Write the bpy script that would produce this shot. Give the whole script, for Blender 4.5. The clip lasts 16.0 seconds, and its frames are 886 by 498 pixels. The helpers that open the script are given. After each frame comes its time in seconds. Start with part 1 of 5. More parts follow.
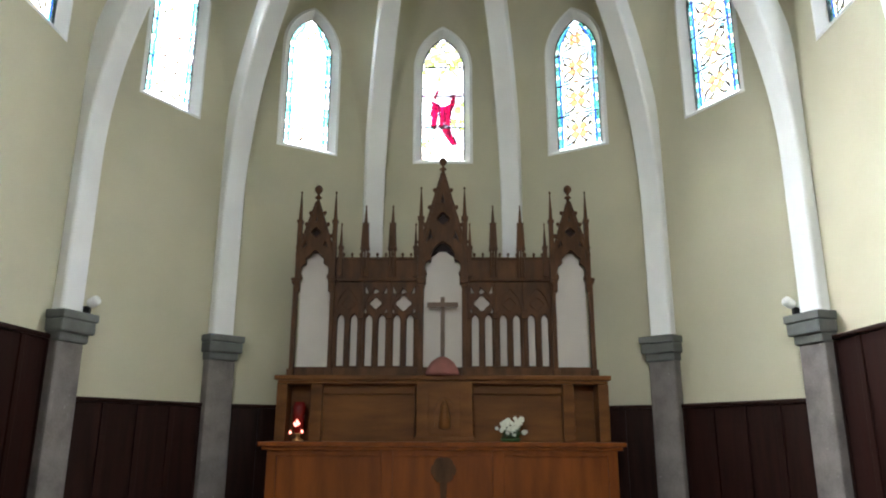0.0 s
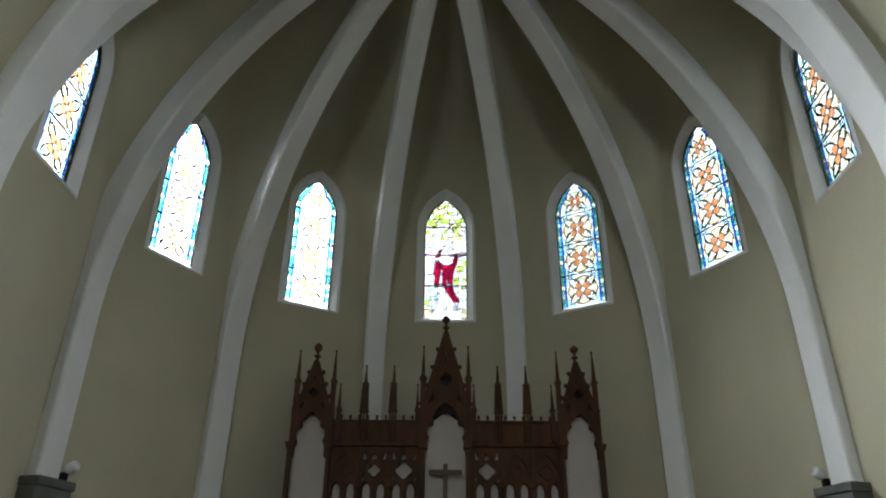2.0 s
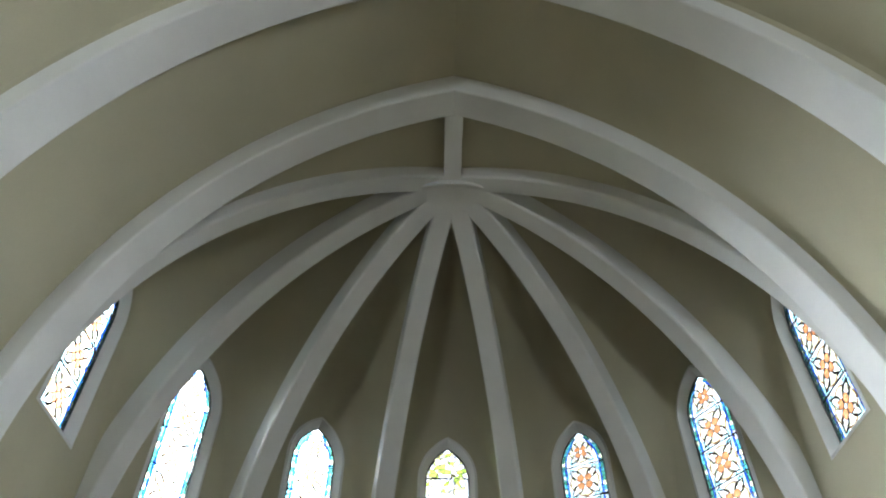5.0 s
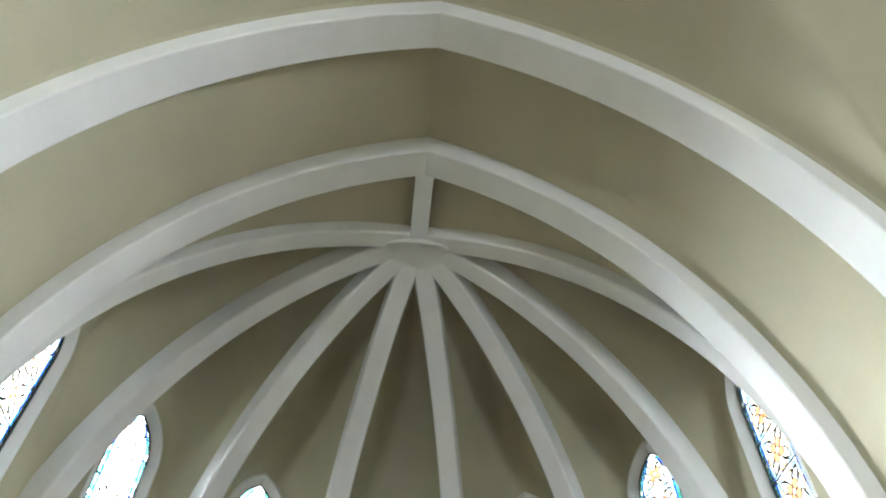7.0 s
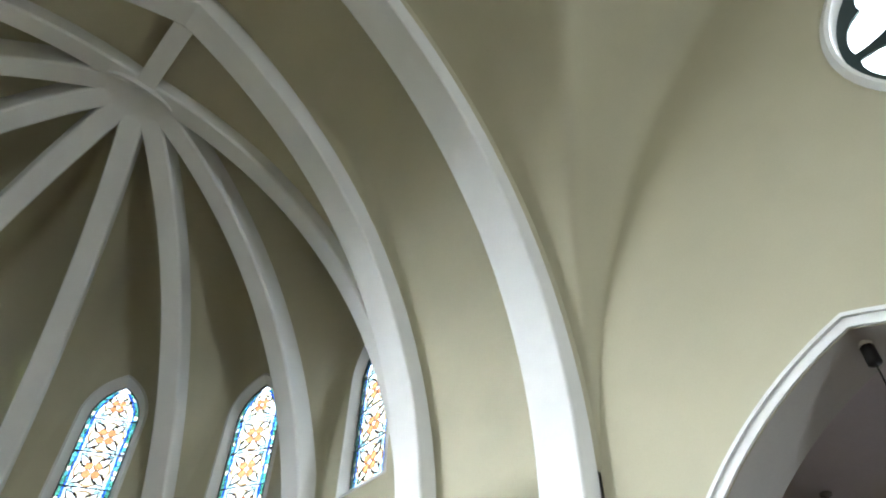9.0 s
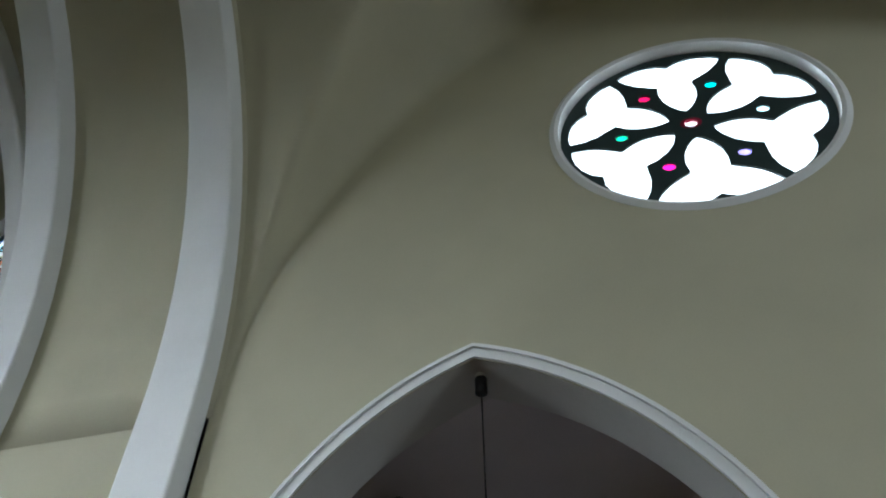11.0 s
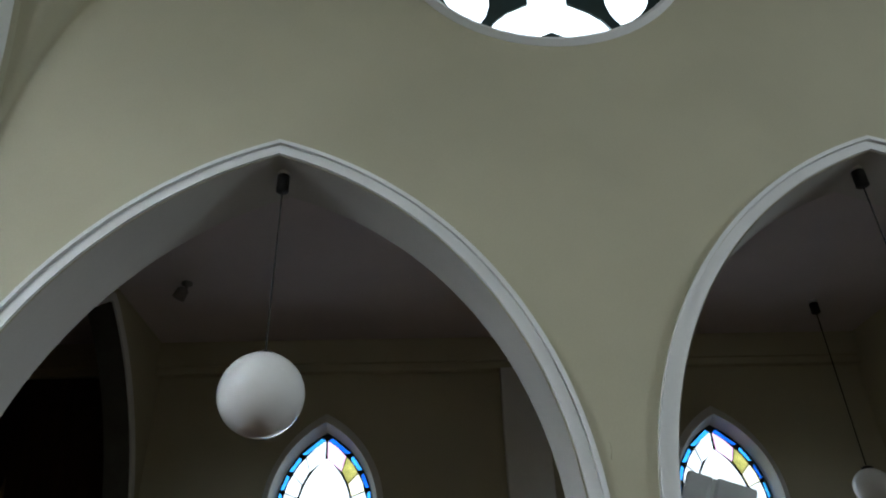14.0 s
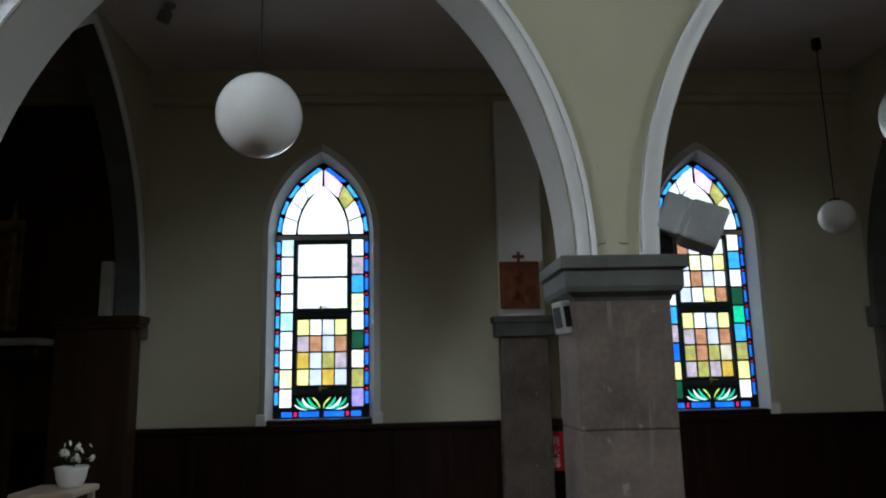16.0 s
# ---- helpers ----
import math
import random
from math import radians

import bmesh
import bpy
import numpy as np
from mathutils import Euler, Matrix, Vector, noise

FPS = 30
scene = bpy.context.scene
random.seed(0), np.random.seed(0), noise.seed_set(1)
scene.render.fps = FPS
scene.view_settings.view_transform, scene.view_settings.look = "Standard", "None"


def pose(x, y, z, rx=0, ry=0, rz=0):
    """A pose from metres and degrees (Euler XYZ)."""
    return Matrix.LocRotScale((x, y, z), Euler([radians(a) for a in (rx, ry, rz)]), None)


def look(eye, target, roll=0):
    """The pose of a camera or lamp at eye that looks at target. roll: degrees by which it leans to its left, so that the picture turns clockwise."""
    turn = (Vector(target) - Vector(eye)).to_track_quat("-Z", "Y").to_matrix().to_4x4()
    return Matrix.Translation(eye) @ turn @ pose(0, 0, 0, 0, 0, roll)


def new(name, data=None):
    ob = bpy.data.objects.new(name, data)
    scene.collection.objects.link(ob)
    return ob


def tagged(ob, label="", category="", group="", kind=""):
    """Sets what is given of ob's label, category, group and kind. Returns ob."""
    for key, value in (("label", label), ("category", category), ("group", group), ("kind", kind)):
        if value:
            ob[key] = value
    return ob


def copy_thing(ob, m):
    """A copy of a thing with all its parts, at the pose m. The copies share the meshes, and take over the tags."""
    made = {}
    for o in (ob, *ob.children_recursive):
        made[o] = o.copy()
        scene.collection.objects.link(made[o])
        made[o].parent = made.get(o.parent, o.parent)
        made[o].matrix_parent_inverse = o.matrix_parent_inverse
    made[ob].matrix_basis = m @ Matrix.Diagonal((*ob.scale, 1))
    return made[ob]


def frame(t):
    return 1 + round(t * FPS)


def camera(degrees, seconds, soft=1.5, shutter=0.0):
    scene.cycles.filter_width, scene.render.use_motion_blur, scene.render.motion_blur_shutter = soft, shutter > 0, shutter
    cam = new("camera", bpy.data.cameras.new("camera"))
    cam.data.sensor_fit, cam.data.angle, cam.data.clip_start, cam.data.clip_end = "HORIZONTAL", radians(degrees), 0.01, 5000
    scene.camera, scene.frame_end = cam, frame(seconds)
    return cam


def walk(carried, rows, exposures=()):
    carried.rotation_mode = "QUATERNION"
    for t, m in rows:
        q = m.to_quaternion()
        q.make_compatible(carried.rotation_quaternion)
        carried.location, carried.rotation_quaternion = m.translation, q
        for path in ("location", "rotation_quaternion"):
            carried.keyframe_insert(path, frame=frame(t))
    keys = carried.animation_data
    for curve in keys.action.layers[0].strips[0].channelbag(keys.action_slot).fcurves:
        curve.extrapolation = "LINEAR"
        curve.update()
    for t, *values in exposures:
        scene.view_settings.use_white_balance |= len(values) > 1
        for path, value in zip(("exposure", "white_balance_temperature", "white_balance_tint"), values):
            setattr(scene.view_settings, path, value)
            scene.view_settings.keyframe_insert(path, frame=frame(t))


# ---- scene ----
cam = camera(63.98, 16.0, soft=2.05)
# seconds, x, y, z, yaw, pitch, roll
PATH = [
    (0.0, 0.098, -0.114, 1.535, 0.44, 14.81, -0.16),
    (0.5, 0.041, 0.049, 1.557, 0.45, 17.54, -0.37),
    (1.0, 0.044, 0.100, 1.579, 0.53, 20.73, -0.54),
    (1.5, 0.082, 0.106, 1.593, 0.38, 24.02, -0.64),
    (2.0, 0.015, 0.084, 1.610, 0.10, 27.57, -0.45),
    (2.5, -0.016, 0.064, 1.628, -0.06, 31.29, -0.44),
    (3.0, -0.034, 0.032, 1.649, -0.11, 34.64, -0.44),
    (3.5, -0.073, -0.002, 1.677, -0.31, 37.89, -0.39),
    (4.0, -0.130, -0.028, 1.678, -0.63, 40.81, -0.34),
    (4.5, -0.146, -0.045, 1.684, -0.75, 43.67, -0.46),
    (5.0, -0.121, -0.050, 1.676, -0.56, 46.68, -0.54),
    (5.2, -0.047, 0.000, 1.681, -0.32, 48.08, -0.76),
    (7.5, -0.167, -0.018, 1.672, -10.82, 51.77, -0.98),
    (8.0, -0.201, -0.006, 1.685, -19.44, 49.77, -0.52),
    (8.5, -0.206, 0.030, 1.682, -31.40, 48.17, -1.12),
    (9.0, -0.141, -0.015, 1.687, -41.62, 46.74, -1.19),
    (9.5, -0.121, 0.066, 1.581, -53.07, 47.06, -1.11),
    (10.0, -0.071, 0.100, 1.561, -61.25, 46.68, -0.29),
    (12.5, 0.144, -0.074, 1.571, -88.04, 43.51, 1.02),
    (13.0, 0.115, -0.047, 1.572, -89.87, 40.85, 2.28),
    (13.5, 0.152, -0.043, 1.561, -90.93, 37.04, 1.80),
    (14.0, 0.086, -0.046, 1.578, -91.50, 30.44, 1.71),
    (14.5, 0.073, -0.035, 1.545, -92.00, 23.54, 1.41),
    (15.0, 0.090, -0.042, 1.495, -91.88, 17.69, 0.98),
    (15.5, 0.071, -0.018, 1.463, -92.14, 12.71, 0.96),
    (16.0, 0.062, -0.008, 1.444, -92.55, 9.93, 1.20),
]
# seconds, stops, kelvin, tint
EXPOSURES = [(0.0, 0.45, 6250, 10), (0.5, 0.25, 6250, 10), (1.0, -0.15, 6200, 9), (1.5, -0.55, 6250, 9), (2.0, -1.15, 6200, 9), (3.0, -1.65, 6200, 9), (3.5, -1.55, 6250, 9), (4.5, -0.8, 6250, 9), (5.0, -0.55, 6150, 9), (7.5, 0.35, 6200, 9), (8.5, 0.0, 6200, 9), (9.0, -0.15, 6150, 9), (9.5, -0.35, 6050, 9), (10.2, -0.8, 5950, 8), (12.5, -2.5, 5750, 7), (13.5, -2.55, 5750, 7), (14.0, -1.5, 6000, 7), (14.5, -0.95, 6050, 8), (16.0, -1.7, 5950, 7)]
walk(cam, [(t, pose(x, y, z, 90 + p, r, w)) for t, x, y, z, w, p, r in PATH], EXPOSURES)

# ---- world and daylight ----
world = bpy.data.worlds.new("sky")
scene.world = world
world.use_nodes = True
wn = world.node_tree.nodes
sky = wn.new("ShaderNodeTexSky")
sky.sky_type, sky.sun_disc = "NISHITA", False
sky.sun_elevation, sky.sun_rotation = radians(38), radians(-60)
world.node_tree.links.new(sky.outputs[0], wn["Background"].inputs[0])
wn["Background"].inputs[1].default_value = 0.1
sun_data = bpy.data.lights.new("sun", "SUN")
sun_data.energy, sun_data.angle, sun_data.color = 2.5, radians(0.5), (1, 0.96, 0.9)
sun = new("sun", sun_data)
sun.matrix_world = look((-40, 25, 40), (0, 0, 0))

# ---- main measures of the church ----
YC, STEP = 6.39, radians(29.83)      # middle of the apse and the angle of one bay
APO, RIB = 4.17, 4.14                # wall of the apse, inner edge of its ribs
RING = APO / math.cos(STEP / 2)
CHORD = 2 * APO * math.tan(STEP / 2)
CAP_Z, FLOOR_Z = 2.83, 0.62          # capitals and floor of the sanctuary
RIB_Z, BOSS_Z = 4.6, 9.87
NAVE, SPRING, CROWN = 4.0, 4.5, 10.26
ARCH_A, ARCH_B = (4.82, 5.22), (2.95, 3.40)   # front and back of the two cross arches
BAY_Y, BAY_H = -1.16, 4.08           # middle and half length of the groined bay
PIER_Y, SPACING, PIER_Z = -1.195, 4.163, 2.07
AISLE, AISLE_CEIL = 7.557, 4.74
WEST = -12.0

# power of daylight behind each window, and of the added west fill
APSE_LIGHT = {-3: 600, -2: 900, -1: 600, 0: 170, 1: 140, 2: 150, 3: 90}
ROSE_LIGHT, LEFT_LIGHT, AISLE_LIGHT, WEST_FILL = 800, 230, 170, 1400
SKY_APSE, SKY_ROSE, SKY_AISLE = 19.0, 16.0, 8.0


def window_light(name, place, target, width, height, power, spread_deg=95, color=(0.93, 0.97, 1.0)):
    d = bpy.data.lights.new(name, "AREA")
    d.shape, d.size, d.size_y, d.energy, d.color, d.spread = "RECTANGLE", width, height, power, color, radians(spread_deg)
    ob = new(name, d)
    ob.matrix_world = look(place, target)
    return ob


# ---- materials ----
def material(name, color, rough=0.6, vary=0.12, scale=1.5, fine=40, bump=0.15, metal=0.0, grain=None, blotch=None, spec=0.25, island=False, flecks=None):
    """Base colour with broad stains and fine grain, and a fine relief."""
    m = bpy.data.materials.new(name)
    m.use_nodes = True
    n, l = m.node_tree.nodes, m.node_tree.links
    b = n["Principled BSDF"]
    co = n.new("ShaderNodeTexCoord")
    mp = n.new("ShaderNodeMapping")
    l.new(co.outputs["Object"], mp.inputs[0])
    if grain:
        mp.inputs["Scale"].default_value = grain
    big, small = n.new("ShaderNodeTexNoise"), n.new("ShaderNodeTexNoise")
    for t, s, d in ((big, scale, 5), (small, fine, 3)):
        l.new(mp.outputs[0], t.inputs["Vector"])
        t.inputs["Scale"].default_value, t.inputs["Detail"].default_value = s, d
    mix = n.new("ShaderNodeMix")
    mix.data_type = "RGBA"
    dark = blotch or tuple(c * (1 - vary * 2) for c in color)
    light = tuple(min(1, c * (1 + vary * 0.6)) for c in color)
    mix.inputs["A"].default_value, mix.inputs["B"].default_value = (*dark, 1), (*light, 1)
    add = n.new("ShaderNodeMath")
    add.operation = "MULTIPLY_ADD"
    add.inputs[1].default_value = 0.25
    l.new(small.outputs["Fac"], add.inputs[0])
    l.new(big.outputs["Fac"], add.inputs[2])
    ramp = n.new("ShaderNodeMapRange")
    ramp.inputs["From Min"].default_value, ramp.inputs["From Max"].default_value = 0.35, 0.85
    l.new(add.outputs[0], ramp.inputs[0])
    l.new(ramp.outputs[0], mix.inputs["Factor"])
    out = mix.outputs["Result"]
    if island:
        info = n.new("ShaderNodeObjectInfo")
        hsv = n.new("ShaderNodeHueSaturation")
        r = n.new("ShaderNodeMapRange")
        r.inputs["To Min"].default_value, r.inputs["To Max"].default_value = 0.8, 1.2
        l.new(info.outputs["Random"], r.inputs[0])
        l.new(r.outputs[0], hsv.inputs["Value"])
        l.new(out, hsv.inputs["Color"])
        out = hsv.outputs[0]
    if flecks:
        # scattered pale chips and run marks
        for sc, stretch, lo, hi in ((11, (1, 1, 1), 0.70, 0.76), (5, (3.5, 3.5, 0.45), 0.66, 0.86)):
            ms, tx, mr, mx = n.new("ShaderNodeMapping"), n.new("ShaderNodeTexNoise"), n.new("ShaderNodeMapRange"), n.new("ShaderNodeMix")
            l.new(co.outputs["Object"], ms.inputs[0])
            ms.inputs["Scale"].default_value = stretch
            l.new(ms.outputs[0], tx.inputs["Vector"])
            tx.inputs["Scale"].default_value, tx.inputs["Detail"].default_value = sc, 2
            l.new(tx.outputs["Fac"], mr.inputs[0])
            mr.inputs["From Min"].default_value, mr.inputs["From Max"].default_value, mr.inputs["To Max"].default_value = lo, hi, 0.7
            mx.data_type = "RGBA"
            l.new(mr.outputs[0], mx.inputs["Factor"])
            l.new(out, mx.inputs["A"])
            mx.inputs["B"].default_value = (*flecks, 1)
            out = mx.outputs["Result"]
    l.new(out, b.inputs["Base Color"])
    rr = n.new("ShaderNodeMapRange")
    rr.inputs["To Min"].default_value, rr.inputs["To Max"].default_value = max(0.02, rough - 0.1), min(1, rough + 0.1)
    l.new(big.outputs["Fac"], rr.inputs[0])
    l.new(rr.outputs[0], b.inputs["Roughness"])
    b.inputs["Metallic"].default_value = metal
    b.inputs["Specular IOR Level"].default_value = spec
    if bump:
        bp = n.new("ShaderNodeBump")
        bp.inputs["Strength"].default_value, bp.inputs["Distance"].default_value = bump, 0.01
        l.new(add.outputs[0], bp.inputs["Height"])
        l.new(bp.outputs[0], b.inputs["Normal"])
    return m


def glass(name, color, cloud=0.12):
    """Stained glass: clear colour with a slight cloud, and a glossy face. Light passes two faces, so each takes about half the tint."""
    color = tuple(c ** 0.6 for c in color)
    m = bpy.data.materials.new(name)
    m.use_nodes = True
    n, l = m.node_tree.nodes, m.node_tree.links
    n.remove(n["Principled BSDF"])
    tr, gl, mx = n.new("ShaderNodeBsdfTransparent"), n.new("ShaderNodeBsdfGlossy"), n.new("ShaderNodeMixShader")
    noise_t, mix, co = n.new("ShaderNodeTexNoise"), n.new("ShaderNodeMix"), n.new("ShaderNodeTexCoord")
    l.new(co.outputs["Object"], noise_t.inputs["Vector"])
    noise_t.inputs["Scale"].default_value, noise_t.inputs["Detail"].default_value = 9, 4
    mix.data_type = "RGBA"
    mix.inputs["A"].default_value = (*[c * (1 - cloud * 3) for c in color], 1)
    mix.inputs["B"].default_value = (*[min(1, c * (1 + cloud * 2)) for c in color], 1)
    l.new(noise_t.outputs["Fac"], mix.inputs["Factor"])
    l.new(mix.outputs["Result"], tr.inputs[0])
    gl.inputs["Roughness"].default_value = 0.15
    mx.inputs[0].default_value = 0.04
    l.new(tr.outputs[0], mx.inputs[1])
    l.new(gl.outputs[0], mx.inputs[2])
    l.new(mx.outputs[0], n["Material Output"].inputs[0])
    return m


PLASTER = material("cream_plaster", (0.50, 0.475, 0.345), 0.75, 0.06, 0.9, 60, 0.12)
WHITE = material("white_paint", (0.80, 0.81, 0.80), 0.72, 0.05, 1.4, 50, 0.12)
SOFFIT = material("pale_plaster", (0.54, 0.53, 0.49), 0.7, 0.07, 1.2, 50, 0.12)
CEIL = material("ceiling_board", (0.62, 0.57, 0.57), 0.8, 0.08, 0.8, 45, 0.1)
STONE = material("grey_stone", (0.20, 0.18, 0.165), 0.7, 0.28, 2.6, 45, 0.5, flecks=(0.30, 0.28, 0.26))
PIERSTONE = material("brown_stone", (0.19, 0.148, 0.125), 0.75, 0.3, 2.2, 35, 0.6, flecks=(0.33, 0.29, 0.27))
CAPSTONE = material("capital_stone", (0.125, 0.13, 0.12), 0.7, 0.18, 4, 50, 0.4)
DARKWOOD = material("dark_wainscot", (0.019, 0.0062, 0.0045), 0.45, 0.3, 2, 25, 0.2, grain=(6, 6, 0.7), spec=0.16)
REDWOOD = material("red_wood", (0.21, 0.056, 0.008), 0.45, 0.22, 1.6, 22, 0.2, grain=(5, 5, 0.6), spec=0.15)
OAK = material("carved_oak", (0.092, 0.042, 0.018), 0.5, 0.35, 3, 40, 0.3, grain=(3, 3, 0.8), spec=0.12)
MIDWOOD = material("brown_panel", (0.155, 0.062, 0.017), 0.5, 0.28, 1.8, 25, 0.2, grain=(0.7, 4, 4), spec=0.12)
CLOTH = material("white_backing", (0.60, 0.56, 0.51), 0.85, 0.05, 2, 80, 0.1)
LEAD = material("lead_came", (0.025, 0.028, 0.03), 0.5, 0.2, 8, 60, 0.1, metal=0.3)
IRON = material("dark_green_iron", (0.03, 0.05, 0.05), 0.5, 0.15, 6, 60, 0.1)
FLOORM = material("floor_boards", (0.09, 0.05, 0.03), 0.4, 0.2, 1.5, 25, 0.2)
BRASS = material("brass", (0.55, 0.38, 0.14), 0.35, 0.15, 6, 50, 0.1, metal=0.9)


# ---- building blocks ----
def finish(name, bm, mats, parent=None, smooth=False, weld=1e-4):
    if weld:
        bmesh.ops.remove_doubles(bm, verts=bm.verts, dist=weld)
    bmesh.ops.recalc_face_normals(bm, faces=bm.faces)
    me = bpy.data.meshes.new(name)
    bm.to_mesh(me)
    bm.free()
    if smooth:
        me.shade_smooth()
    for m in mats if isinstance(mats, (list, tuple)) else [mats]:
        me.materials.append(m)
    ob = new(name, me)
    if parent:
        ob.parent = parent
    return ob


def part(name, bm, mat, parent, label="", smooth=False):
    ob = finish(name, bm, mat, parent, smooth)
    return tagged(ob, label) if label else ob


def empty(name, place=(0, 0, 0), turn=0):
    ob = new(name)
    ob.matrix_world = pose(*place, 0, 0, turn)
    return ob


def box(bm, x0, x1, y0, y1, z0, z1, bevel=0.0):
    vs = [bm.verts.new(p) for p in ((x0, y0, z0), (x1, y0, z0), (x1, y1, z0), (x0, y1, z0), (x0, y0, z1), (x1, y0, z1), (x1, y1, z1), (x0, y1, z1))]
    fs = [bm.faces.new([vs[i] for i in f]) for f in ((3, 2, 1, 0), (4, 5, 6, 7), (0, 1, 5, 4), (1, 2, 6, 5), (2, 3, 7, 6), (3, 0, 4, 7))]
    if bevel:
        es = list({e for f in fs for e in f.edges})
        bmesh.ops.bevel(bm, geom=es, offset=bevel, segments=2, profile=0.6, affect="EDGES")
    return bm


def boxed(*a):
    return box(bmesh.new(), *a)


def lathe(bm, profile, at=(0, 0, 0), n=16, turn=None):
    """Turned body from (radius, height) pairs."""
    rings = []
    for r, z in profile:
        rings.append([bm.verts.new(Vector(at) + (turn or Matrix.Identity(3)) @ Vector((r * math.cos(2 * math.pi * i / n), r * math.sin(2 * math.pi * i / n), z))) for i in range(n)])
    for a, b in zip(rings, rings[1:]):
        for i in range(n):
            bm.faces.new((a[i], a[(i + 1) % n], b[(i + 1) % n], b[i]))
    for ring in (rings[0], rings[-1]):
        try:
            bm.faces.new(ring)
        except ValueError:
            pass
    return bm


def pointed(c, h, zs, rise):
    """Height of a pointed arch of half span h over zs, as a function of s."""
    rc = (h * h + rise * rise) / (2 * h)
    return lambda s: zs + math.sqrt(max(0, rc * rc - (min(abs(s - c), h) + rc - h) ** 2))


def pointed_line(c, h, zs, rise, n=14, z0=None):
    """Points (s, z) along a pointed arch from its right foot over the crown to its left foot."""
    rc = (h * h + rise * rise) / (2 * h)
    end = math.asin(min(1, rise / rc))
    half = [(h - rc + rc * math.cos(end * i / n), zs + rc * math.sin(end * i / n)) for i in range(n + 1)]
    pts = [(c + s, z) for s, z in half] + [(c - s, z) for s, z in reversed(half[:-1])]
    if z0 is not None:
        pts = [(c + h, z0)] + pts + [(c - h, z0)]
    return pts


def spread(a, b, n):
    return [a + (b - a) * i / n for i in range(n + 1)]


def pierced(bm, place, s0, s1, z0, top, holes=(), thick=0.4, n=28):
    """A wall with openings. place(s, z, d): d = 0 on the seen face. holes: (from, to, low(s), high(s))."""
    tf = top if callable(top) else (lambda s: top)
    breaks = {s0, s1}
    if callable(top):
        breaks |= set(spread(s0, s1, 40))
    for a, b, lo, hi in holes:
        breaks |= set(a + (b - a) * (0.5 - 0.5 * math.cos(math.pi * i / n)) for i in range(n + 1))
    br = sorted(breaks)
    br = [b for i, b in enumerate(br) if i == 0 or b - br[i - 1] > 1e-5]

    def quad(*p):
        try:
            bm.faces.new([bm.verts.new(place(*q)) for q in p])
        except ValueError:
            pass
    for a, b in zip(br, br[1:]):
        m = (a + b) / 2
        inside = sorted((h for h in holes if h[0] < m < h[1]), key=lambda h: h[2](m))
        edges = [(z0, z0)]
        for h in inside:
            edges += [(h[2](a), h[2](b)), (h[3](a), h[3](b))]
        edges.append((tf(a), tf(b)))
        for (la, lb), (ha, hb) in zip(edges[::2], edges[1::2]):
            if ha - la < 1e-4 and hb - lb < 1e-4:
                continue
            quad((a, la, 0), (b, lb, 0), (b, hb, 0), (a, ha, 0))
            quad((a, la, thick), (b, lb, thick), (b, hb, thick), (a, ha, thick))
            quad((a, la, 0), (b, lb, 0), (b, lb, thick), (a, la, thick))
            quad((a, ha, 0), (b, hb, 0), (b, hb, thick), (a, ha, thick))
    for s in (s0, s1):
        quad((s, z0, 0), (s, tf(s), 0), (s, tf(s), thick), (s, z0, thick))
    for a, b, lo, hi in holes:
        for s in (a, b):
            if hi(s) - lo(s) > 1e-3:
                quad((s, lo(s), 0), (s, hi(s), 0), (s, hi(s), thick), (s, lo(s), thick))
    return bm


def sheet(bm, grid):
    vs = [[bm.verts.new(p) for p in row] for row in grid]
    for a, b in zip(vs, vs[1:]):
        for i in range(len(a) - 1):
            try:
                bm.faces.new((a[i], a[i + 1], b[i + 1], b[i]))
            except ValueError:
                pass
    return bm


def sweep(bm, pts, side, w, d, chamfer=0.03, flip=1):
    """A bar of width w along a flat curve; its seen face lies on the curve, its body d deep behind it."""
    side = Vector(side).normalized()
    rings = []
    for i, p in enumerate(pts):
        t = (Vector(pts[min(i + 1, len(pts) - 1)]) - Vector(pts[max(i - 1, 0)])).normalized()
        out = t.cross(side).normalized() * flip
        p = Vector(p)
        c = chamfer
        rings.append([bm.verts.new(p + side * u + out * v) for u, v in ((-w / 2, d), (-w / 2, c), (-w / 2 + c * 0.35, c * 0.35), (-w / 2 + c, 0), (w / 2 - c, 0), (w / 2 - c * 0.35, c * 0.35), (w / 2, c), (w / 2, d))])
    k = len(rings[0])
    for a, b in zip(rings, rings[1:]):
        for i in range(k):
            bm.faces.new((a[i], a[(i + 1) % k], b[(i + 1) % k], b[i]))
    bm.faces.new(rings[0])
    bm.faces.new(rings[-1])
    return bm


def plate(name, loops, depth, mat, parent=None, frame_m=None, bevel=0.0, label=""):
    """A flat plate with holes: the first loop is its outline. Loops are (x, y); frame_m sets it in space."""
    cu = bpy.data.curves.new(name, "CURVE")
    cu.dimensions, cu.fill_mode, cu.extrude, cu.bevel_depth, cu.bevel_resolution = "2D", "BOTH", depth / 2, bevel, 1
    for lp in loops:
        sp = cu.splines.new("POLY")
        sp.points.add(len(lp) - 1)
        for q, (x, y) in zip(sp.points, lp):
            q.co = (x, y, 0, 1)
        sp.use_cyclic_u = True
    tmp = bpy.data.objects.new(name, cu)
    me = bpy.data.meshes.new_from_object(tmp)
    bpy.data.objects.remove(tmp)
    bpy.data.curves.remove(cu)
    me.name = name
    me.materials.clear()
    me.materials.append(mat)
    if frame_m:
        me.transform(frame_m)
    ob = new(name, me)
    if parent:
        ob.parent = parent
    return tagged(ob, label) if label else ob


